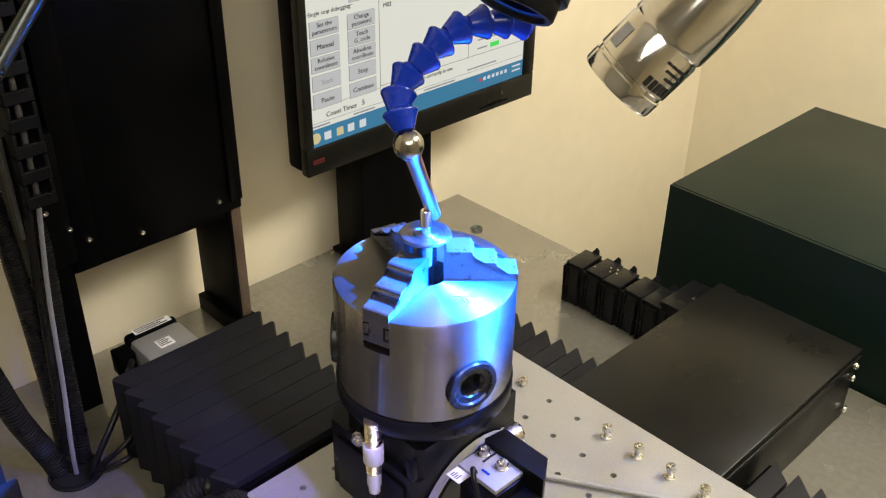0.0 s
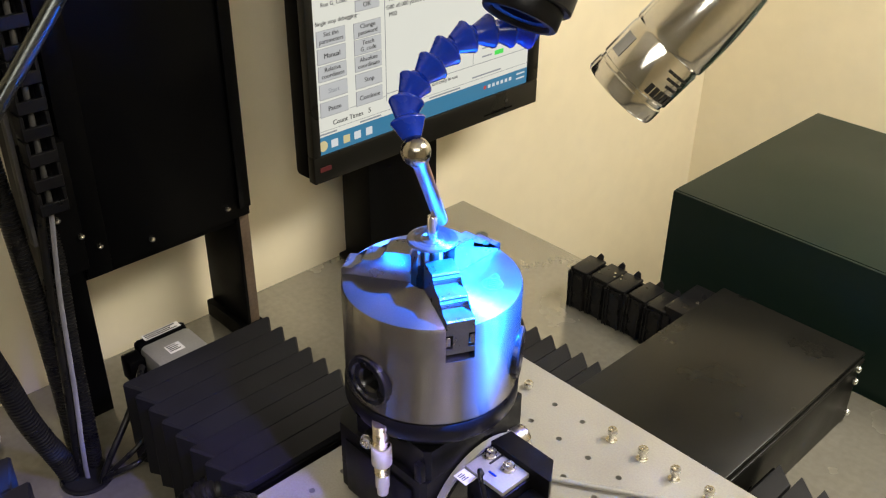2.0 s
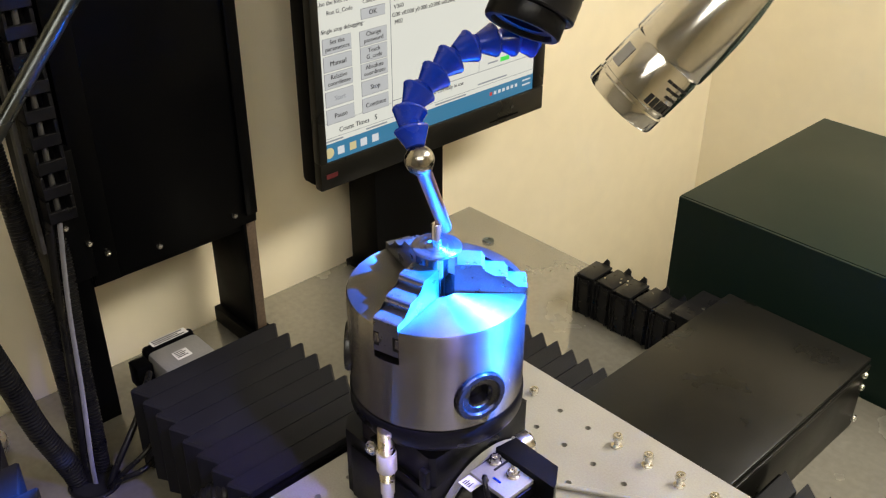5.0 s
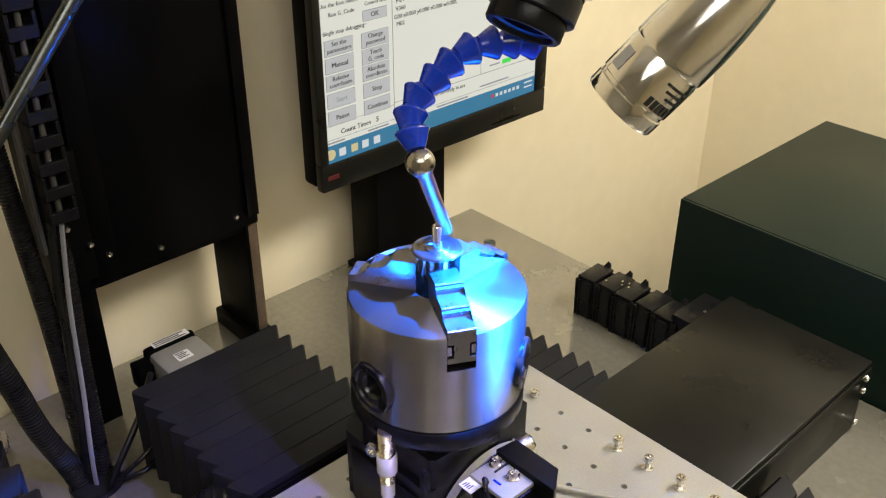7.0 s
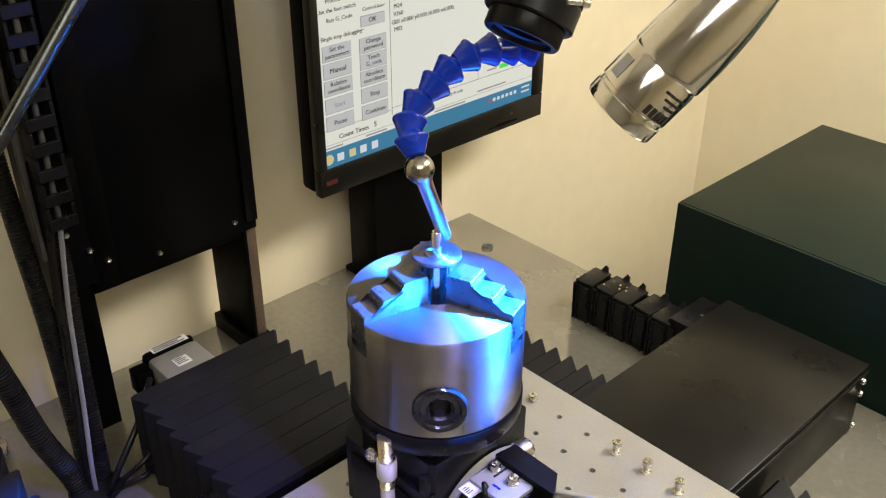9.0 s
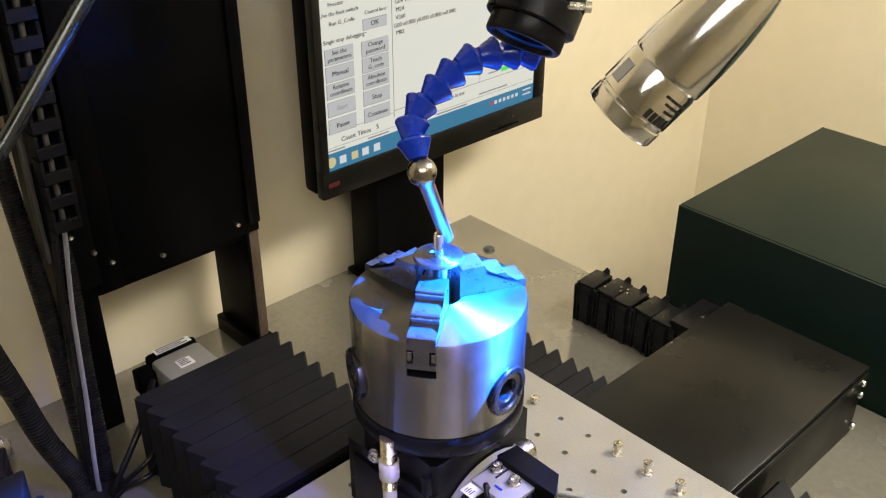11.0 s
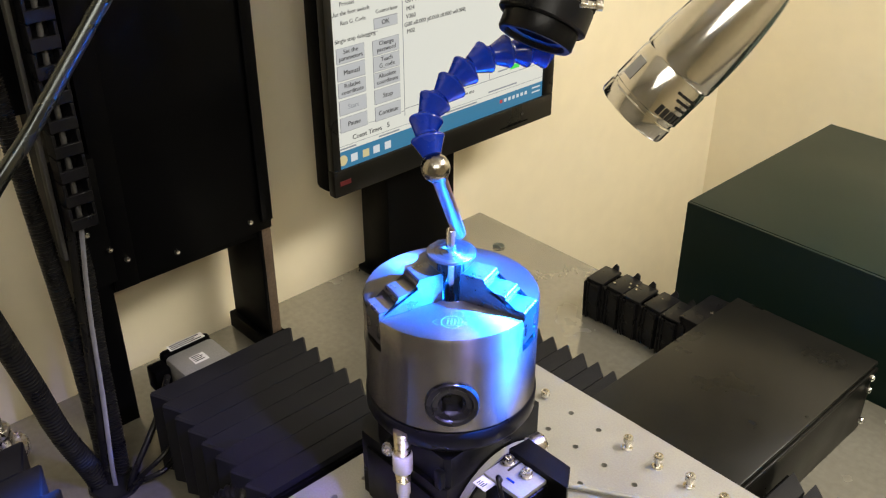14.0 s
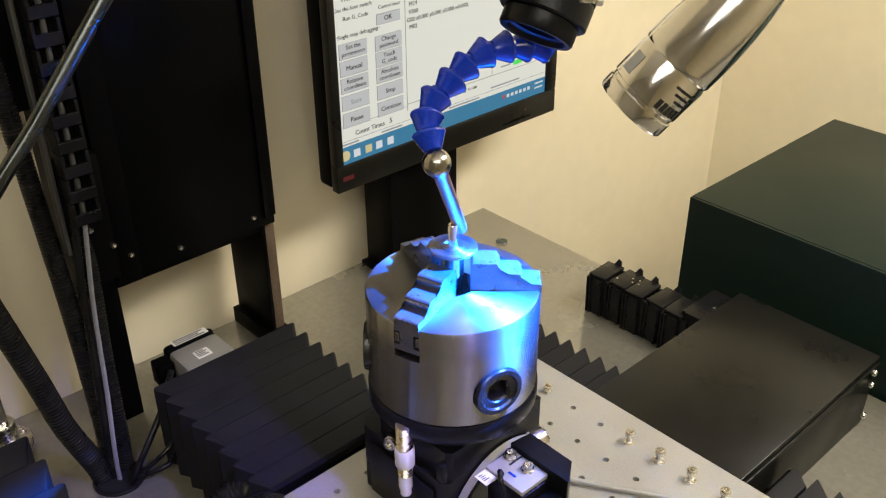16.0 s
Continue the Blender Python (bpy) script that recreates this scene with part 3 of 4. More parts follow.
def build_monitor():
    t = thing("monitor", "black flat monitor showing a pale control program", "monitor")
    y0, y1, z0, z1, x = 0.156, 0.513, 0.164, 0.46, -0.35
    part("housing", box(x - 0.038, x - 0.0125, y0 + 0.001, y1 - 0.001, z0 + 0.001, z1 - 0.001, 0.005), BLACKPAINT, t)
    sy0, sy1, sz0, sz1 = 0.1665, 0.494, 0.1952, 0.44
    part("bezel_bottom", box(x - 0.012, x, y0, y1, z0, sz0, 0.0018), BLACKBOX, t)
    part("bezel_top", box(x - 0.012, x, y0, y1, sz1, z1, 0.0018), BLACKBOX, t)
    part("bezel_side", box(x - 0.012, x, y0, sy0, sz0 + 0.0002, sz1 - 0.0002, 0.0018), BLACKBOX, t)
    part("bezel_side", box(x - 0.012, x, sy1, y1, sz0 + 0.0002, sz1 - 0.0002, 0.0018), BLACKBOX, t)
    part("button_strip", box(x, x + 0.001, 0.415, 0.465, z0 + 0.007, z0 + 0.0085), BLACKPAINT, t)
    part("power_button", lathe([(0.002, 0), (0.002, 0.0008), (0, 0.001)], 16), STRIP, t, m=pose(x, 0.455, 0.182, 0, 90, 0))
    part("badge", box(x, x + 0.0008, 0.163, 0.178, 0.1775, 0.1825), REDINK, t, "dark red badge")
    page = part("screen", box(x - 0.006, x - 0.003, sy0, sy1, sz0, sz1), SCR_BG, t, "glowing pale program window", smooth=0)
    bar = part("task_bar", box(x - 0.003, x - 0.0027, sy0, sy1, sz0, 0.2155), SCR_BAR, t, "blue task bar", smooth=0)

    def panel(name, ya, yb, za, zb, mat, lift=0.0, parent=page):
        return part(name, box(x - 0.0027 + lift, x - 0.0025 + lift, ya, yb, za, zb), mat, parent, smooth=0)

    def words(body, y, z, size, mat=SCR_INK, lift=0.0008):
        me = text_mesh(body, size)
        me.materials.append(mat)
        ob = part("text", me, mat, page, m=Matrix.Translation((x - 0.0025 + lift, y, z)) @ FACE_X)
        return ob

    names = (("Set the\nparameters", "Change\npassword"), ("Manual", "Teach\nG_code"), ("Relative\ncoordinate", "Absolute\ncoordinate"), ("Start", "Stop"), ("Pause", "Continue"))
    for (a, b), za, zb in zip(names, (0.3215, 0.303, 0.2845, 0.265, 0.2455), (0.320, 0.302, 0.284, 0.265, 0.2455)):
        for body, y, z in ((a, 0.1885, za), (b, 0.2365, zb)):
            panel("button_edge", y - 0.0185, y + 0.0185, z - 0.0083, z + 0.0083, SCR_EDGE)
            panel("button", y - 0.0180, y + 0.0180, z - 0.0077, z + 0.0081, SCR_BTN, 0.0004)
            two = "\n" in body
            words(body, y, z + (0.0006 if two else 0), 0.0068 if two else 0.0076, SCR_FADE if body == "Start" else SCR_INK)
    words("Count Times", 0.2055, 0.2285, 0.0078)
    words("5", 0.2355, 0.2290, 0.0085)
    words("Single stop debugging", 0.1955, 0.3375, 0.0062)
    panel("frame_line", 0.168, 0.172, 0.3372, 0.3377, SCR_EDGE)
    panel("frame_line", 0.2195, 0.226, 0.3372, 0.3377, SCR_EDGE)
    panel("button_edge", 0.221, 0.2535, 0.340, 0.3515, SCR_EDGE)
    panel("button", 0.2215, 0.253, 0.3405, 0.351, SCR_BTN, 0.0004)
    words("OK", 0.2365, 0.346, 0.0075)
    words("Run G_Code", 0.1935, 0.3555, 0.0062)
    words("Use the foot switch", 0.1905, 0.3655, 0.0062)
    words("Process", 0.1865, 0.375, 0.0062)
    words("Control laser", 0.2385, 0.3585, 0.0056)
    for body, y, z in (("G04 T1000", 0.2795, 0.362), ("M24", 0.2715, 0.3535), ("V360", 0.272, 0.345), ("G00 x0.000 y0.000 z0.000 w0.000;", 0.3085, 0.3365), ("M02", 0.2715, 0.3285)):
        words(body, y, z, 0.0066)
    words("Code file currently in use", 0.336, 0.2345, 0.0066)
    panel("divider", 0.2605, 0.2612, 0.233, 0.44, SCR_EDGE)
    panel("divider", 0.2608, 0.494, 0.2405, 0.2411, SCR_EDGE)
    panel("divider", 0.163, 0.2605, 0.2385, 0.2389, SCR_EDGE)
    panel("divider", 0.163, 0.494, 0.2215, 0.2219, SCR_EDGE)
    panel("divider", 0.396, 0.3965, 0.2411, 0.268, SCR_EDGE)
    panel("divider", 0.3965, 0.494, 0.268, 0.2684, SCR_EDGE)
    panel("status_lamp", 0.433, 0.4485, 0.2452, 0.2508, SCR_GREEN)
    for y, mat in ((0.428, SCR_GREEN), (0.4475, SCR_RED), (0.475, SCR_RED)):
        part("status_dot", lathe([(0.0021, 0), (0, 0.0003)], 12), mat, page, m=pose(x - 0.0026, y, 0.2585, 0, 90, 0))
    for ya, yb, z in ((0.411, 0.424, 0.2585), (0.432, 0.444, 0.2585), (0.452, 0.471, 0.2585), (0.411, 0.428, 0.248), (0.395, 0.445, 0.2255), (0.295, 0.306, 0.2255), (0.165, 0.19, 0.2185), (0.222, 0.252, 0.2185), (0.325, 0.375, 0.2185)):
        panel("print_line", ya, yb, z - 0.0009, z + 0.0009, SCR_FADE, 0.0002)
    part("start_orb", lathe([(0.0062, 0), (0.004, 0.0006), (0, 0.0008)], 20), SCR_AMBER, bar, m=pose(x - 0.0027, 0.171, 0.2050, 0, 90, 0))
    for y, mat in ((0.1865, SCR_WHITE), (0.203, SCR_AMBER), (0.218, SCR_WHITE), (0.2345, SCR_WHITE)):
        panel("task_icon", y - 0.0045, y + 0.0045, 0.2003, 0.2093, mat, 0, bar)
    for k in range(7):
        y = 0.418 + 0.0075 * k
        panel("tray_icon", y - 0.0022, y + 0.0022, 0.2055, 0.2098, SCR_RED if k == 0 else SCR_WHITE, 0, bar)
    for z in (0.2045, 0.2105):
        panel("clock_bar", 0.4745, 0.4895, z - 0.001, z + 0.001, SCR_WHITE, 0, bar)
    return t


build_monitor()


# ---- rotary unit under the chuck ----
TOP = 0.279


def build_rotary():
    t = thing("rotary_unit", "black anodised rotary unit on the drilled plate", "rotary table")
    part("base", prism([(-0.058, -0.040), (-0.048, -0.050), (0.041, -0.050), (0.045, -0.046), (0.045, 0.050), (-0.058, 0.050)], 0.0855, 0.148), ANOD, t, smooth=20)
    part("housing", prism([(-0.044, -0.034), (-0.032, -0.046), (0.041, -0.046), (0.045, -0.042), (0.045, 0.050), (-0.044, 0.050)], 0.1482, 0.1750), ANOD, t, smooth=20)
    part("side_cover", box(-0.040, 0.034, -0.0525, -0.0505, 0.0865, 0.138, 0.001), ANOD, t)
    part("lug", box(0.037, 0.044, -0.0515, -0.0463, 0.150, 0.166, 0.001), ANOD, t)
    return t


def build_tilt_disc():
    t = thing("tilt_disc", "black round tilting plate with a bright rim", "disc", along((1, 0, 0), (0.0455, 0.008, 0.0985)))
    part("disc", lathe([(0.0545, 0), (0.0545, 0.0075), (0.0535, 0.0085), (0.0, 0.0085)], 96), ANOD, t)
    part("rim", lathe([(0.0547, 0.0006), (0.0562, 0.001), (0.0562, 0.0066), (0.0547, 0.007)], 96, cap=False), PLATE, t, "bright bevelled rim")
    return t


build_rotary()


def build_clamp():
    t = thing("clamp_block", "bright clamp with two socket screws and a black end block", "clamp", pose(0.006, -0.006, 0.008))
    z = 0.1505
    part("carrier", box(0.0545, 0.089, -0.0165, 0.030, 0.118, z - 0.0042, 0.0015), ANOD, t)
    top = part("plate", box(0.0515, 0.0875, -0.0155, 0.0118, z - 0.004, z, 0.0006), PLATE, t, "bright machined plate")
    # no groove is cut; a thin dark strip paints its shade
    part("slot", box(0.0615, 0.0632, -0.002, 0.0120, z + 0.0002, z + 0.0005), DARK, top)
    part("block", prism([(0.050, 0.0122), (0.0525, 0.0305), (0.0935, 0.0300), (0.1050, 0.0135), (0.1050, 0.0122)], 0.112, z + 0.0045), ANOD, t, "black anodised end block", smooth=20)
    part("front_block", box(0.0895, 0.116, -0.020, 0.0118, 0.112, z - 0.010, 0.003), ANOD, t)
    sc = cap_screw_mesh("screw", 0.0044, 0.0046, 0.0, True)
    for x, y in ((0.0565, 0.0050), (0.0745, 0.0045)):
        part("screw", sc, SCREW, t, m=pose(x, y, z))
    part("mark", box(0.067, 0.074, -0.0085, -0.0070, z + 0.0002, z + 0.0006), BLUE, top)
    tag = part("tag", box(0.0515, 0.0640, -0.0270, -0.0158, z - 0.0030, z - 0.0022, 0.0002), LABELW, t, "white paper tag with pen marks")
    for k in range(4):
        part("pen_mark", box(0.0540 + 0.0018 * k, 0.0547 + 0.0018 * k, -0.0255, -0.0215 + 0.0012 * (k % 2), z - 0.0020, z - 0.0018), INK, tag)
    part("lever", sweep([(0.0660, -0.0135, z + 0.001), (0.0665, -0.0165, z + 0.006), (0.072, -0.020, z + 0.001), (0.080, -0.022, z - 0.014)], 0.0019, 24, 10), RUBBER, t)
    part("nut", lathe([(0.0085, 0), (0.0085, 0.010), (0.0070, 0.0115), (0.0, 0.0115)], 32), SCREW, t, "round bright nut", m=along((0.25, 1, 0.12), (0.0540, 0.0315, z - 0.004)))
    return t


build_tilt_disc()
build_clamp()
hose("bright steel hex key lying on the plate", [(0.055, 0.066, 0.0885), (0.064, 0.0715, 0.0885), (0.10, 0.0945, 0.0885), (0.139, 0.119, 0.0885)], 0.0024, PLATE, name="hex_key", category="hex key")


def build_sensor():
    t = thing("proximity_sensor", "threaded proximity sensor with a white sleeve hanging under the flange", "sensor", pose(0.0135, -0.0605, 0.0150))
    r = 0.0062
    thread = []
    z = 0.150
    while z < 0.178:
        thread += [(r * 0.84, z), (r, z + 0.0009)]
        z += 0.0018
    part("thread", lathe([(0, 0.150)] + thread + [(0, 0.179)], 28), BRASSY, t, smooth=20)
    part("sleeve", lathe([(0.0068, 0.1405), (0.0074, 0.1415), (0.0074, 0.1560), (0.0068, 0.1570)], 32), WHITEPL, t, "ivory plastic sleeve")
    low = []
    z = 0.131
    while z < 0.1405:
        low += [(r * 0.78, z), (r * 0.93, z + 0.0009)]
        z += 0.0018
    part("thread", lathe([(0, 0.131)] + low + [(0, 0.1405)], 28), BRASSY, t, smooth=20)
    part("tail", lathe([(0, 0.112), (0.0042, 0.112), (0.0042, 0.118), (0.0052, 0.119), (0.0052, 0.131), (0, 0.131)], 24), WHITEPL, t)
    part("cable", sweep([(0, 0, 0.113), (-0.001, 0.0, 0.10), (-0.003, 0.001, 0.071)], 0.0028, 12, 10), RUBBER, t)
    part("bracket", box(-0.0145, -0.0064, -0.0035, 0.0143, 0.150, 0.1630, 0.0008), ANOD, t)
    part("screw", cap_screw_mesh("screw", 0.0048, 0.004, 0, True), SCREW, t, "cross-head screw", m=along((0.35, -0.93, 0.1), (-0.0105, -0.0034, 0.1565)))
    return t


build_sensor()

# ---- the three-jaw chuck ----
chuck = thing("chuck", "turned steel three-jaw chuck with stepped jaws", "chuck", pose(0, 0, TOP))
R, SLOT, DEPTH, BASE = 0.0625, 0.0099, -0.0265, -0.079


def sector_mesh():
    """One third of the chuck's head, between two jaw slots, its middle on the x axis."""
    half = math.pi / 3
    bore = 0.017

    def outline(rad):
        end = half - math.asin(SLOT / rad)
        arc = [(rad * math.cos(a), rad * math.sin(a)) for a in np.linspace(-end, end, 41)]
        e2 = half - math.asin(SLOT / bore)
        arc += [(bore * math.cos(a), bore * math.sin(a)) for a in np.linspace(e2, -e2, 9)]
        return arc
    bm = bmesh.new()
    rings = []
    for rad, z in ((R, DEPTH), (R, -0.0026), (R - 0.0008, -0.0008), (R - 0.0026, 0.0)):
        rings.append([bm.verts.new((x, y, z)) for x, y in outline(rad)])
    n = len(rings[0])
    for a, b in zip(rings, rings[1:]):
        for i in range(n):
            j = (i + 1) % n
            bm.faces.new((a[i], a[j], b[j], b[i]))
    f = [bm.faces.new(rings[-1])]
    g = [bm.faces.new(rings[0])]
    bmesh.ops.triangulate(bm, faces=f + g)
    return bm


me = put(sector_mesh(), "head_sector", STEEL, 35)
me.materials.append(FACE)
for p in me.polygons:
    if p.normal.z > 0.5:
        p.material_index = 1
for k in range(3):
    part("head_sector", me, STEEL, chuck, m=pose(0, 0, 0, 0, 0, 60 + 120 * k))


def bored_body():
    """The lower body with the three key sockets cut into its side."""
    body = new("lower_body", put(lathe([(0, DEPTH), (R, DEPTH), (R, BASE + 0.001), (R - 0.001, BASE), (0, BASE)], 128, cap=False), "lower_body", STEEL))
    cutters = []
    for k in range(3):
        cut = new("cutter", put(lathe([(0, -0.0105), (0.0188, -0.0105), (0.0188, 0.02), (0, 0.02)], 64, cap=False), "cutter", STEEL))
        cut.matrix_world = pose(0, 0, -0.0535, 0, 0, 60 + 120 * k) @ pose(R, 0, 0) @ along((1, 0, 0))
        cutters.append(cut)
        mod = body.modifiers.new("bore", "BOOLEAN")
        mod.operation, mod.object, mod.solver = "DIFFERENCE", cut, "EXACT"
    bpy.context.view_layer.update()
    me = bpy.data.meshes.new_from_object(body.evaluated_get(bpy.context.evaluated_depsgraph_get()))
    for ob in [body] + cutters:
        bpy.data.objects.remove(ob)
    me.set_sharp_from_angle(angle=radians(40))
    return me


part("lower_body", bored_body(), STEEL, chuck)
# dark plug on the floor paints the shade of a deeper bore
part("bore", lathe([(0.0168, -0.0262), (0.0168, -0.020), (0.0, -0.020)], 32), DARK, chuck)
part("backplate", lathe([(0, BASE - 0.0004), (0.0628, BASE - 0.0004), (0.0635, BASE - 0.0015), (0.0635, BASE - 0.0135), (0.060, BASE - 0.019), (0.0505, BASE - 0.0235), (0, BASE - 0.0235)], 96, cap=False), ANOD, chuck, "black anodised backplate")


def jaw_mesh():
    bm = bmesh.new()
    w, x1 = SLOT - 0.0003, R - 0.0005
    # tongue in the slot, with side grooves
    for half, low, high in ((w, -0.0056, 0.0), (w * 0.55, -0.0163, -0.0056), (w, -0.0205, -0.0163)):
        box(0.0125, x1, -half, half, low, high, 0.0, bm)
    # steps, each with a rounded nose over a groove
    steps = [(0.0125, 0.0), (x1, 0.0), (x1, 0.0052), (x1 - 0.001, 0.0062), (0.0505, 0.0066), (0.0478, 0.0072), (0.0478, 0.0098), (0.0488, 0.0108), (0.0488, 0.0122), (0.0472, 0.0132),
             (0.0472, 0.0150), (0.0462, 0.0160), (0.0345, 0.0166), (0.0318, 0.0172), (0.0318, 0.0198), (0.0328, 0.0208), (0.0328, 0.0222), (0.0312, 0.0232), (0.0312, 0.0250), (0.0302, 0.0260), (0.0140, 0.0260), (0.0125, 0.0245)]
    steps = [(x, z * 0.83) for x, z in steps]
    bm2 = bmesh.new()
    prism(steps, -w, w, "xzy", bm2)
    tmp = bpy.data.meshes.new("tmp")
    bm2.to_mesh(tmp)
    bm2.free()
    bm.from_mesh(tmp)
    bpy.data.meshes.remove(tmp)
    return bm


me = put(jaw_mesh(), "jaw", JAW, 30)
for k in range(3):
    part("jaw", me, JAW, chuck, "stepped hardened jaw", m=pose(0, 0, 0, 0, 0, 120 * k))


def guide_rail_mesh(side):
    """A rail of the body that reaches into a jaw's side groove."""
    w = SLOT - 0.0003
    a, b = side * (w * 0.55 + 0.0011), side * (SLOT - 0.0001)
    end = math.sqrt(R * R - SLOT * SLOT) - 0.0002
    return box(0.024, end, min(a, b), max(a, b), -0.0146, -0.0075, 0.0003, segments=1)


for side in (-1, 1):
    me = put(guide_rail_mesh(side), "guide_rail", STEEL, 30)
    for k in range(3):
        part("guide_rail", me, STEEL, chuck, m=pose(0, 0, 0, 0, 0, 120 * k))


def pinion_mesh():
    """A key socket in the side, its axis along x."""
    bm = lathe([(0.0160, -0.0088), (0.0160, 0.0008), (0.0152, 0.0018), (0.0125, 0.0018), (0.0115, 0.0005), (0.0082, 0.0), (0.0076, -0.001)], 48, cap=False)
    s = 0.0062
    n = 48
    ring = [v for v in bm.verts if abs(v.co.z + 0.001) < 1e-6]
    ring.sort(key=lambda v: math.atan2(v.co.y, v.co.x))
    sq = []
    for v in ring:
        a = math.atan2(v.co.y, v.co.x)
        c, d = math.cos(a), math.sin(a)
        k = min(0.0072, s / max(abs(c), abs(d)))
        sq.append((k * c, k * d))
    a = [bm.verts.new((x, y, -0.0016)) for x, y in sq]
    b = [bm.verts.new((x, y, -0.0086)) for x, y in sq]
    for i in range(n):
        j = (i + 1) % n
        bm.faces.new((ring[i], ring[j], a[j], a[i]))
        bm.faces.new((a[i], a[j], b[j], b[i]))
    bm.faces.new(b)
    bmesh.ops.transform(bm, matrix=along((1, 0, 0)) @ Matrix.Diagonal((1.165, 1.165, 1.15, 1)), verts=bm.verts[:])
    return bm


me = put(pinion_mesh(), "key_socket", KEYSTEEL, 35)
for k in range(3):
    a = 60 + 120 * k
    part("key_socket", me, KEYSTEEL, chuck, "black ringed key socket", m=pose(0, 0, -0.0535, 0, 0, a) @ pose(R + 0.0002, 0, 0))


def etched_mark():
    bm = bmesh.new()
    for rx, ry in ((0.0068, 0.0068), (0.0125, 0.0042)):
        pts = [(rx * math.cos(a), ry * math.sin(a)) for a in np.linspace(0, 2 * math.pi, 41)]
        for (xa, ya), (xb, yb) in zip(pts, pts[1:]):
            k = 1 + 0.0006 / max(rx, ry)
            vs = [bm.verts.new((x, y, 0.00006)) for x, y in ((xa, ya), (xb, yb), (xb * k, yb * k), (xa * k, ya * k))]
            bm.faces.new(vs)
    for k in range(4):
        x = -0.0036 + 0.0024 * k
        vs = [bm.verts.new((x + a, b, 0.00006)) for a, b in ((0, -0.0028), (0.0009, -0.0028), (0.0016, 0.0028), (0.0007, 0.0028))]
        bm.faces.new(vs)
    return bm


part("etched_mark", etched_mark(), ETCH, chuck, "faint etched oval mark", m=pose(0, 0, 0, 0, 0, 60) @ pose(0.042, 0, 0.0002, 0, 0, 90))

workpiece = thing("workpiece", "bright turned disc with a thin shaft held in the chuck", "workpiece", pose(0, 0, TOP))
part("disc", lathe([(0.0082, 0.0285), (0.0165, 0.0287), (0.0173, 0.0292), (0.0173, 0.0306), (0.0167, 0.0312), (0.0125, 0.0308), (0.0118, 0.0302), (0.0082, 0.0302), (0.0075, 0.0310), (0.0, 0.0310)], 64), FACE, workpiece)
part("hub", lathe([(0, -0.008), (0.0062, -0.008), (0.0062, 0.008), (0.0080, 0.009), (0.0080, 0.0284), (0, 0.0284)], 40), CHROME, workpiece)
part("shaft", lathe([(0.0036, 0.0308), (0.0036, 0.0468), (0.0029, 0.0478), (0.0010, 0.0478), (0.0008, 0.0470), (0, 0.0470)], 28), CHROME, workpiece)


# ---- laser head ----
def build_head():
    t = thing("laser_head", "black laser welding head with a ribbed lens ring", "laser head", along(AIM, HEAD))
    part("lens_ring", lathe([(0.0178, -0.013), (0.0178, -0.001), (0.0186, 0.0), (0.0216, 0.0), (0.0226, -0.0014), (0.0226, -0.0105), (0.0135, -0.0135)], 64, cap=False), ANOD, t)
    # navy tone paints the blue light reflected inside the head
    part("inner_ring", lathe([(0.0140, -0.012), (0.0140, -0.004), (0.0176, -0.0030), (0.0176, -0.0125)], 48, cap=False), NAVY, t, "inner ring toned blue for reflected lamp light")
    part("lens", lathe([(0.0, -0.0115), (0.009, -0.0118), (0.0139, -0.0125)], 40, cap=False), LENS, t)
    part("barrel", lathe([(0.0255, -0.0108), (0.0266, -0.0118), (0.0266, -0.0245), (0.0258, -0.0252), (0.0258, -0.0262), (0.0266, -0.0269), (0.0266, -0.033), (0.0255, -0.034), (0.0215, -0.034), (0, -0.0335)], 64), ANOD, t)
    part("band", lathe([(0.0210, -0.0342), (0.0210, -0.075), (0.020, -0.076), (0, -0.076)], 64), WHITEPL, t, "white lettered band")
    part("tube", lathe([(0.0225, -0.0765), (0.0225, -0.40), (0, -0.40)], 64), ANOD, t)
    part("set_screw", lathe([(0.002, 0), (0.002, 0.008), (0.003, 0.0085), (0.003, 0.012), (0, 0.0123)], 16), SCREW, t, m=t.matrix_basis.inverted() @ along((0.55, 0.72, -0.1), (0.092, 0.0075, 0.4985)))
    return t


build_head()


# ---- segmented gas hose and copper nozzle ----
def build_hose():
    t = thing("segmented_hose", "blue segmented coolant hose with a copper nozzle tube", "hose")
    c = [Vector(q) for q in BEADS]
    ball = Vector(BALL)
    end = Vector(TIP)
    seg = put(lathe([(0.0044, 0.0), (0.0057, 0.0004), (0.0099, 0.0096), (0.0103, 0.0101), (0.0103, 0.0110), (0.0098, 0.0117), (0.0080, 0.0122), (0.0062, 0.0134), (0.0056, 0.0150), (0.0, 0.0152)], 36), "segment", BLUE, 22)
    line = [ball] + c
    for k in range(1, len(line)):
        a, b = line[k - 1], line[k]
        nxt = line[k + 1] if k + 1 < len(line) else b * 2 - a
        d = (nxt - a).normalized()
        part("segment", seg, BLUE, t, m=along(d, b - d * 0.0070))
    part("ball_joint", lathe([(0.0, -0.0088)] + [(0.0088 * math.cos(a), 0.0088 * math.sin(a)) for a in np.linspace(-1.3, 1.1, 14)] + [(0.004, 0.0085), (0.0, 0.0085)], 32), NICKEL, t, "nickel-plated ball fitting", m=along(c[0] - ball, ball))
    d = (end - ball).normalized()
    L = (end - ball).length
    part("copper_tube", lathe([(0.0062, 0.004), (0.0064, 0.010), (0.0048, 0.016), (0.0046, L), (0.0038, L), (0.0038, 0.010)], 32, cap=False), COPPER, t, "copper nozzle tube", m=along(d, ball))
    return t


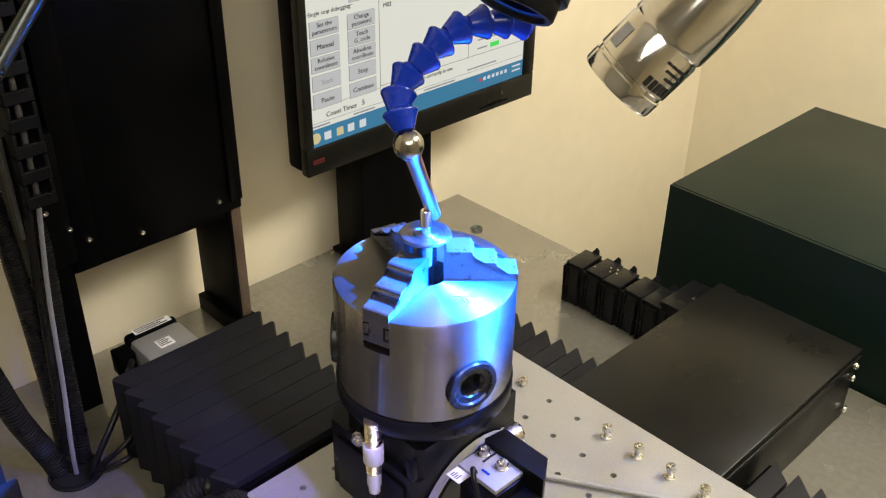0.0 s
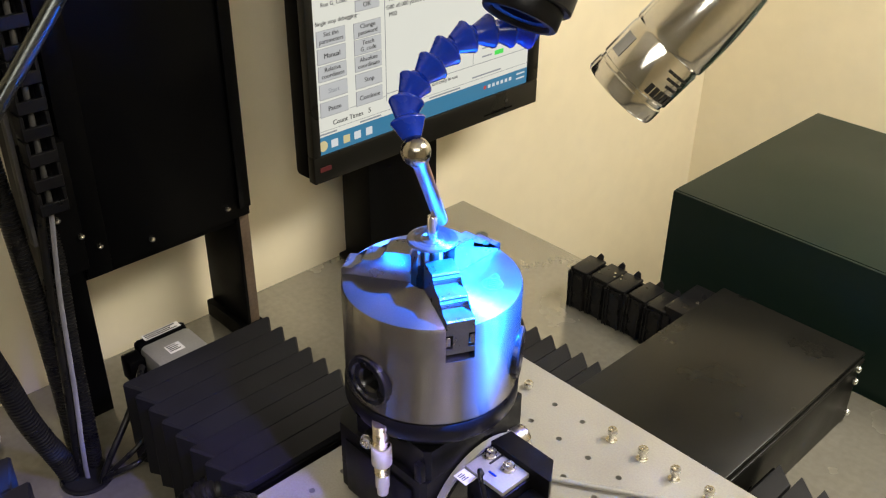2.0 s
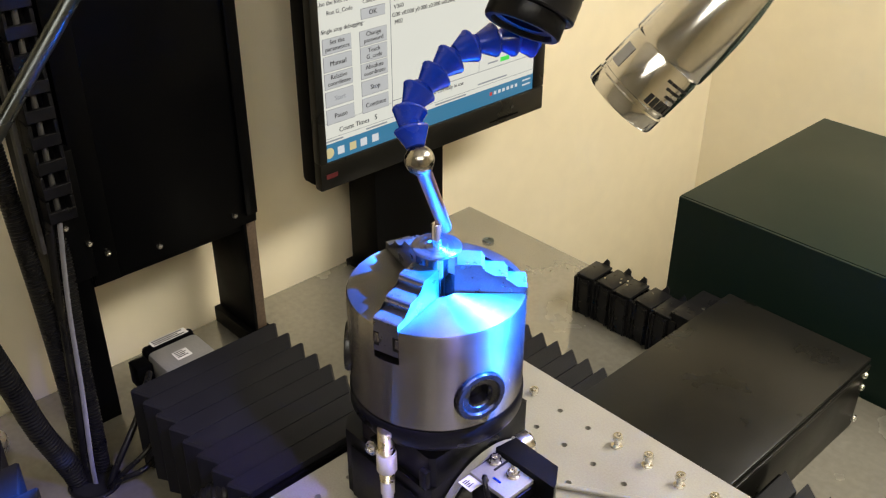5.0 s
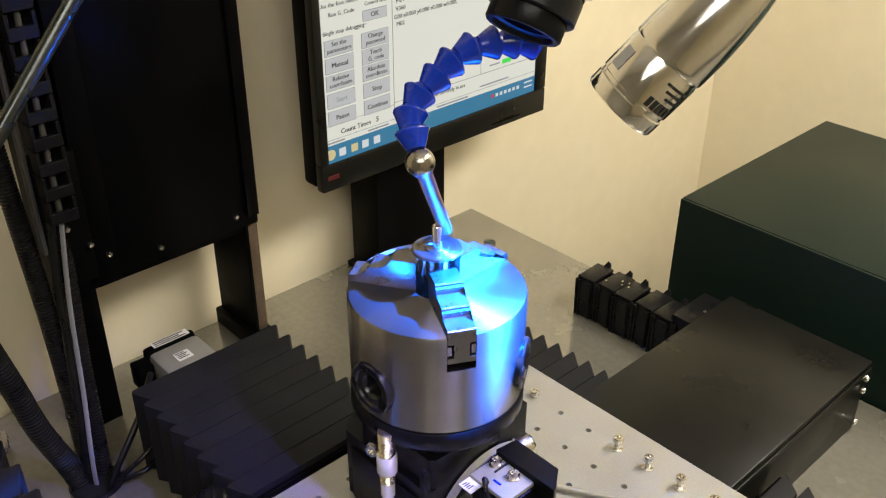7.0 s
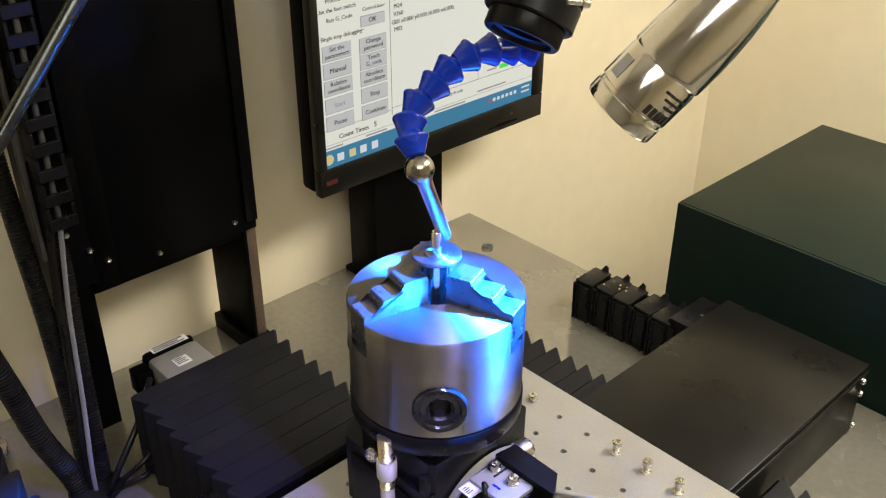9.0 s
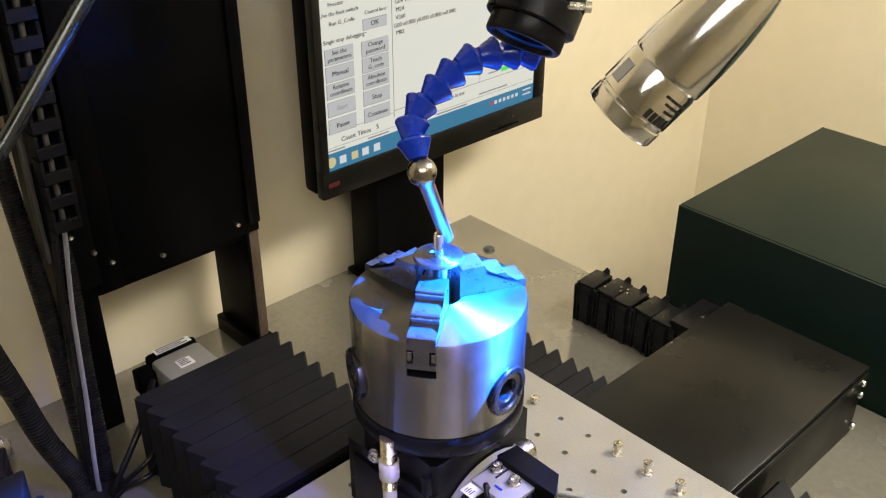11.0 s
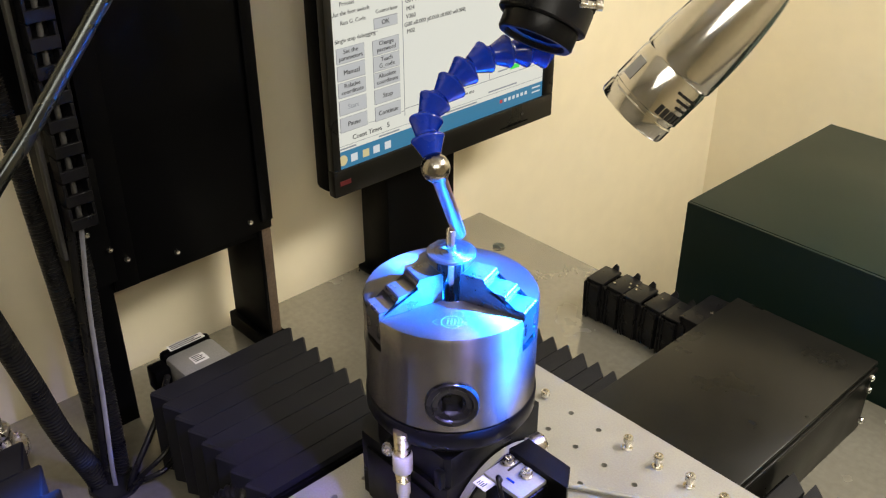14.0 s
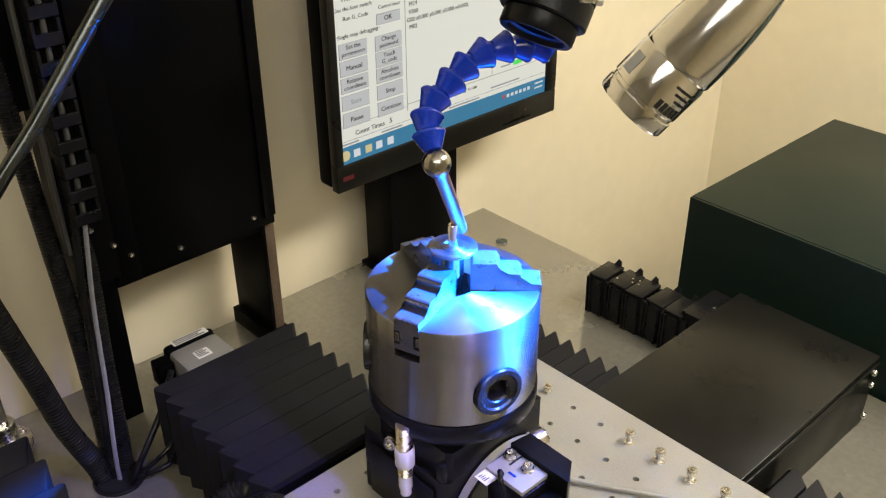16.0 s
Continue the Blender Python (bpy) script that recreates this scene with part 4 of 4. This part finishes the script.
BEADS = ((0.0275, -0.0441, 0.4118), (0.0197, -0.0397, 0.4196), (0.0156, -0.0307, 0.4288), (0.0159, -0.0181, 0.4365), (0.016, -0.0068, 0.4433), (0.0185, 0.0064, 0.4496), (0.0234, 0.0198, 0.4523), (0.0285, 0.0316, 0.452), (0.0337, 0.0425, 0.4503))
BALL, TIP = (0.0348, -0.0457, 0.3996), (-0.0058, 0.0132, 0.3165)
build_hose()


# ---- polished work lamp ----
def build_lamp():
    t = thing("work_lamp", "polished bullet-shaped metal machine lamp", "lamp", along(-LAMP_AIM, LAMP))
    r = 0.0174
    part("front_ring", lathe([(r * 0.84, 0.002), (r * 0.86, 0.0), (r * 0.97, 0.0), (r, 0.001), (r, 0.0068), (r * 0.97, 0.0074), (r * 0.5, 0.0074)], 64), LAMPMETAL, t)
    part("sleeve", lathe([(r * 0.955, 0.0072), (r * 0.955, 0.0090), (r * 1.0, 0.0095), (r * 1.0, 0.0262), (r * 0.97, 0.0272), (r * 0.97, 0.0285)], 64, cap=False), LAMPMETAL, t)
    body = [(r * 1.0, 0.0283), (r * 1.02, 0.0290), (r * 1.02, 0.031)]
    for k in range(1, 17):
        u = k / 16
        body.append((r * 1.02 * math.cos(u * math.pi / 2) ** 0.55 if u < 1 else 0.0, 0.031 + 0.072 * u ** 0.95))
    part("bullet", lathe(body, 64, cap=False), LAMPMETAL, t)
    back = t.matrix_basis.inverted()
    tail = LAMP - LAMP_AIM * 0.098
    neck = [tail, tail - LAMP_AIM * 0.05, tail - LAMP_AIM * 0.10 + Vector((0, 0, 0.05)), tail + Vector((0.10, 0.12, 0.5)), tail + Vector((0.12, 0.14, 1.143))]
    part("gooseneck", sweep(neck, 0.007, 60, 14), GUNMETAL, t, "flexible steel neck up to the ceiling", m=back)
    part("lens", lathe([(0, 0.003), (r * 0.84, 0.0025)], 40, cap=False), LENS, t)
    spin = math.atan2(*reversed((t.matrix_basis.to_3x3().transposed() @ Vector((0.22, -0.31, 0.15)))[:2]))

    def mark(angle, z0, z1, width, mat=INK):
        bm = bmesh.new()
        n = 4
        lo = [bm.verts.new(((r + 0.0003) * math.cos(spin + angle + width * (k / n - 0.5)), (r + 0.0003) * math.sin(spin + angle + width * (k / n - 0.5)), z0)) for k in range(n + 1)]
        hi = [bm.verts.new(((r + 0.0003) * math.cos(spin + angle + width * (k / n - 0.5)), (r + 0.0003) * math.sin(spin + angle + width * (k / n - 0.5)), z1)) for k in range(n + 1)]
        for k in range(n):
            bm.faces.new((lo[k], lo[k + 1], hi[k + 1], hi[k]))
        part("print_bar", bm, mat, t)

    side = 1
    for k in range(5):
        mark(side * (0.42 + 0.17 * k), 0.0105, 0.0150, 0.12)
    for k, (a0, n) in enumerate(((0.75, 3), (0.62, 4), (0.50, 5))):
        for q in range(n):
            mark(side * (a0 + 0.15 * q), 0.0168 + 0.0028 * k, 0.0181 + 0.0028 * k, 0.12)
    mark(-side * 0.85, 0.0125, 0.0225, 0.35, GREYINK)
    return t


build_lamp()


def build_rod():
    a, b = Vector((-0.218, -0.185, 0.389)), Vector((-0.218, -0.130, 0.4526))
    d = (b - a).normalized()
    single("steel_tube", sweep([(-0.218, -0.385, 0.0), (-0.218, -0.345, 0.14), a - d * 0.10, a, b, b + d * 0.3], 0.0058, 60, 16), RODSTEEL, "thin shiny steel tube slanting past the column", "tube")


build_rod()


# ---- what moves ----
def motions():
    rows = []
    for k in range(33):
        t = k * 0.5
        rows.append((t, -73 + 23.6 * min(t, 15.25)))
    walk(chuck, [(t, pose(0, 0, TOP, 0, 0, a)) for t, a in rows])
    walk(workpiece, [(t, pose(0, 0, TOP, 0, 0, a)) for t, a in rows])


motions()
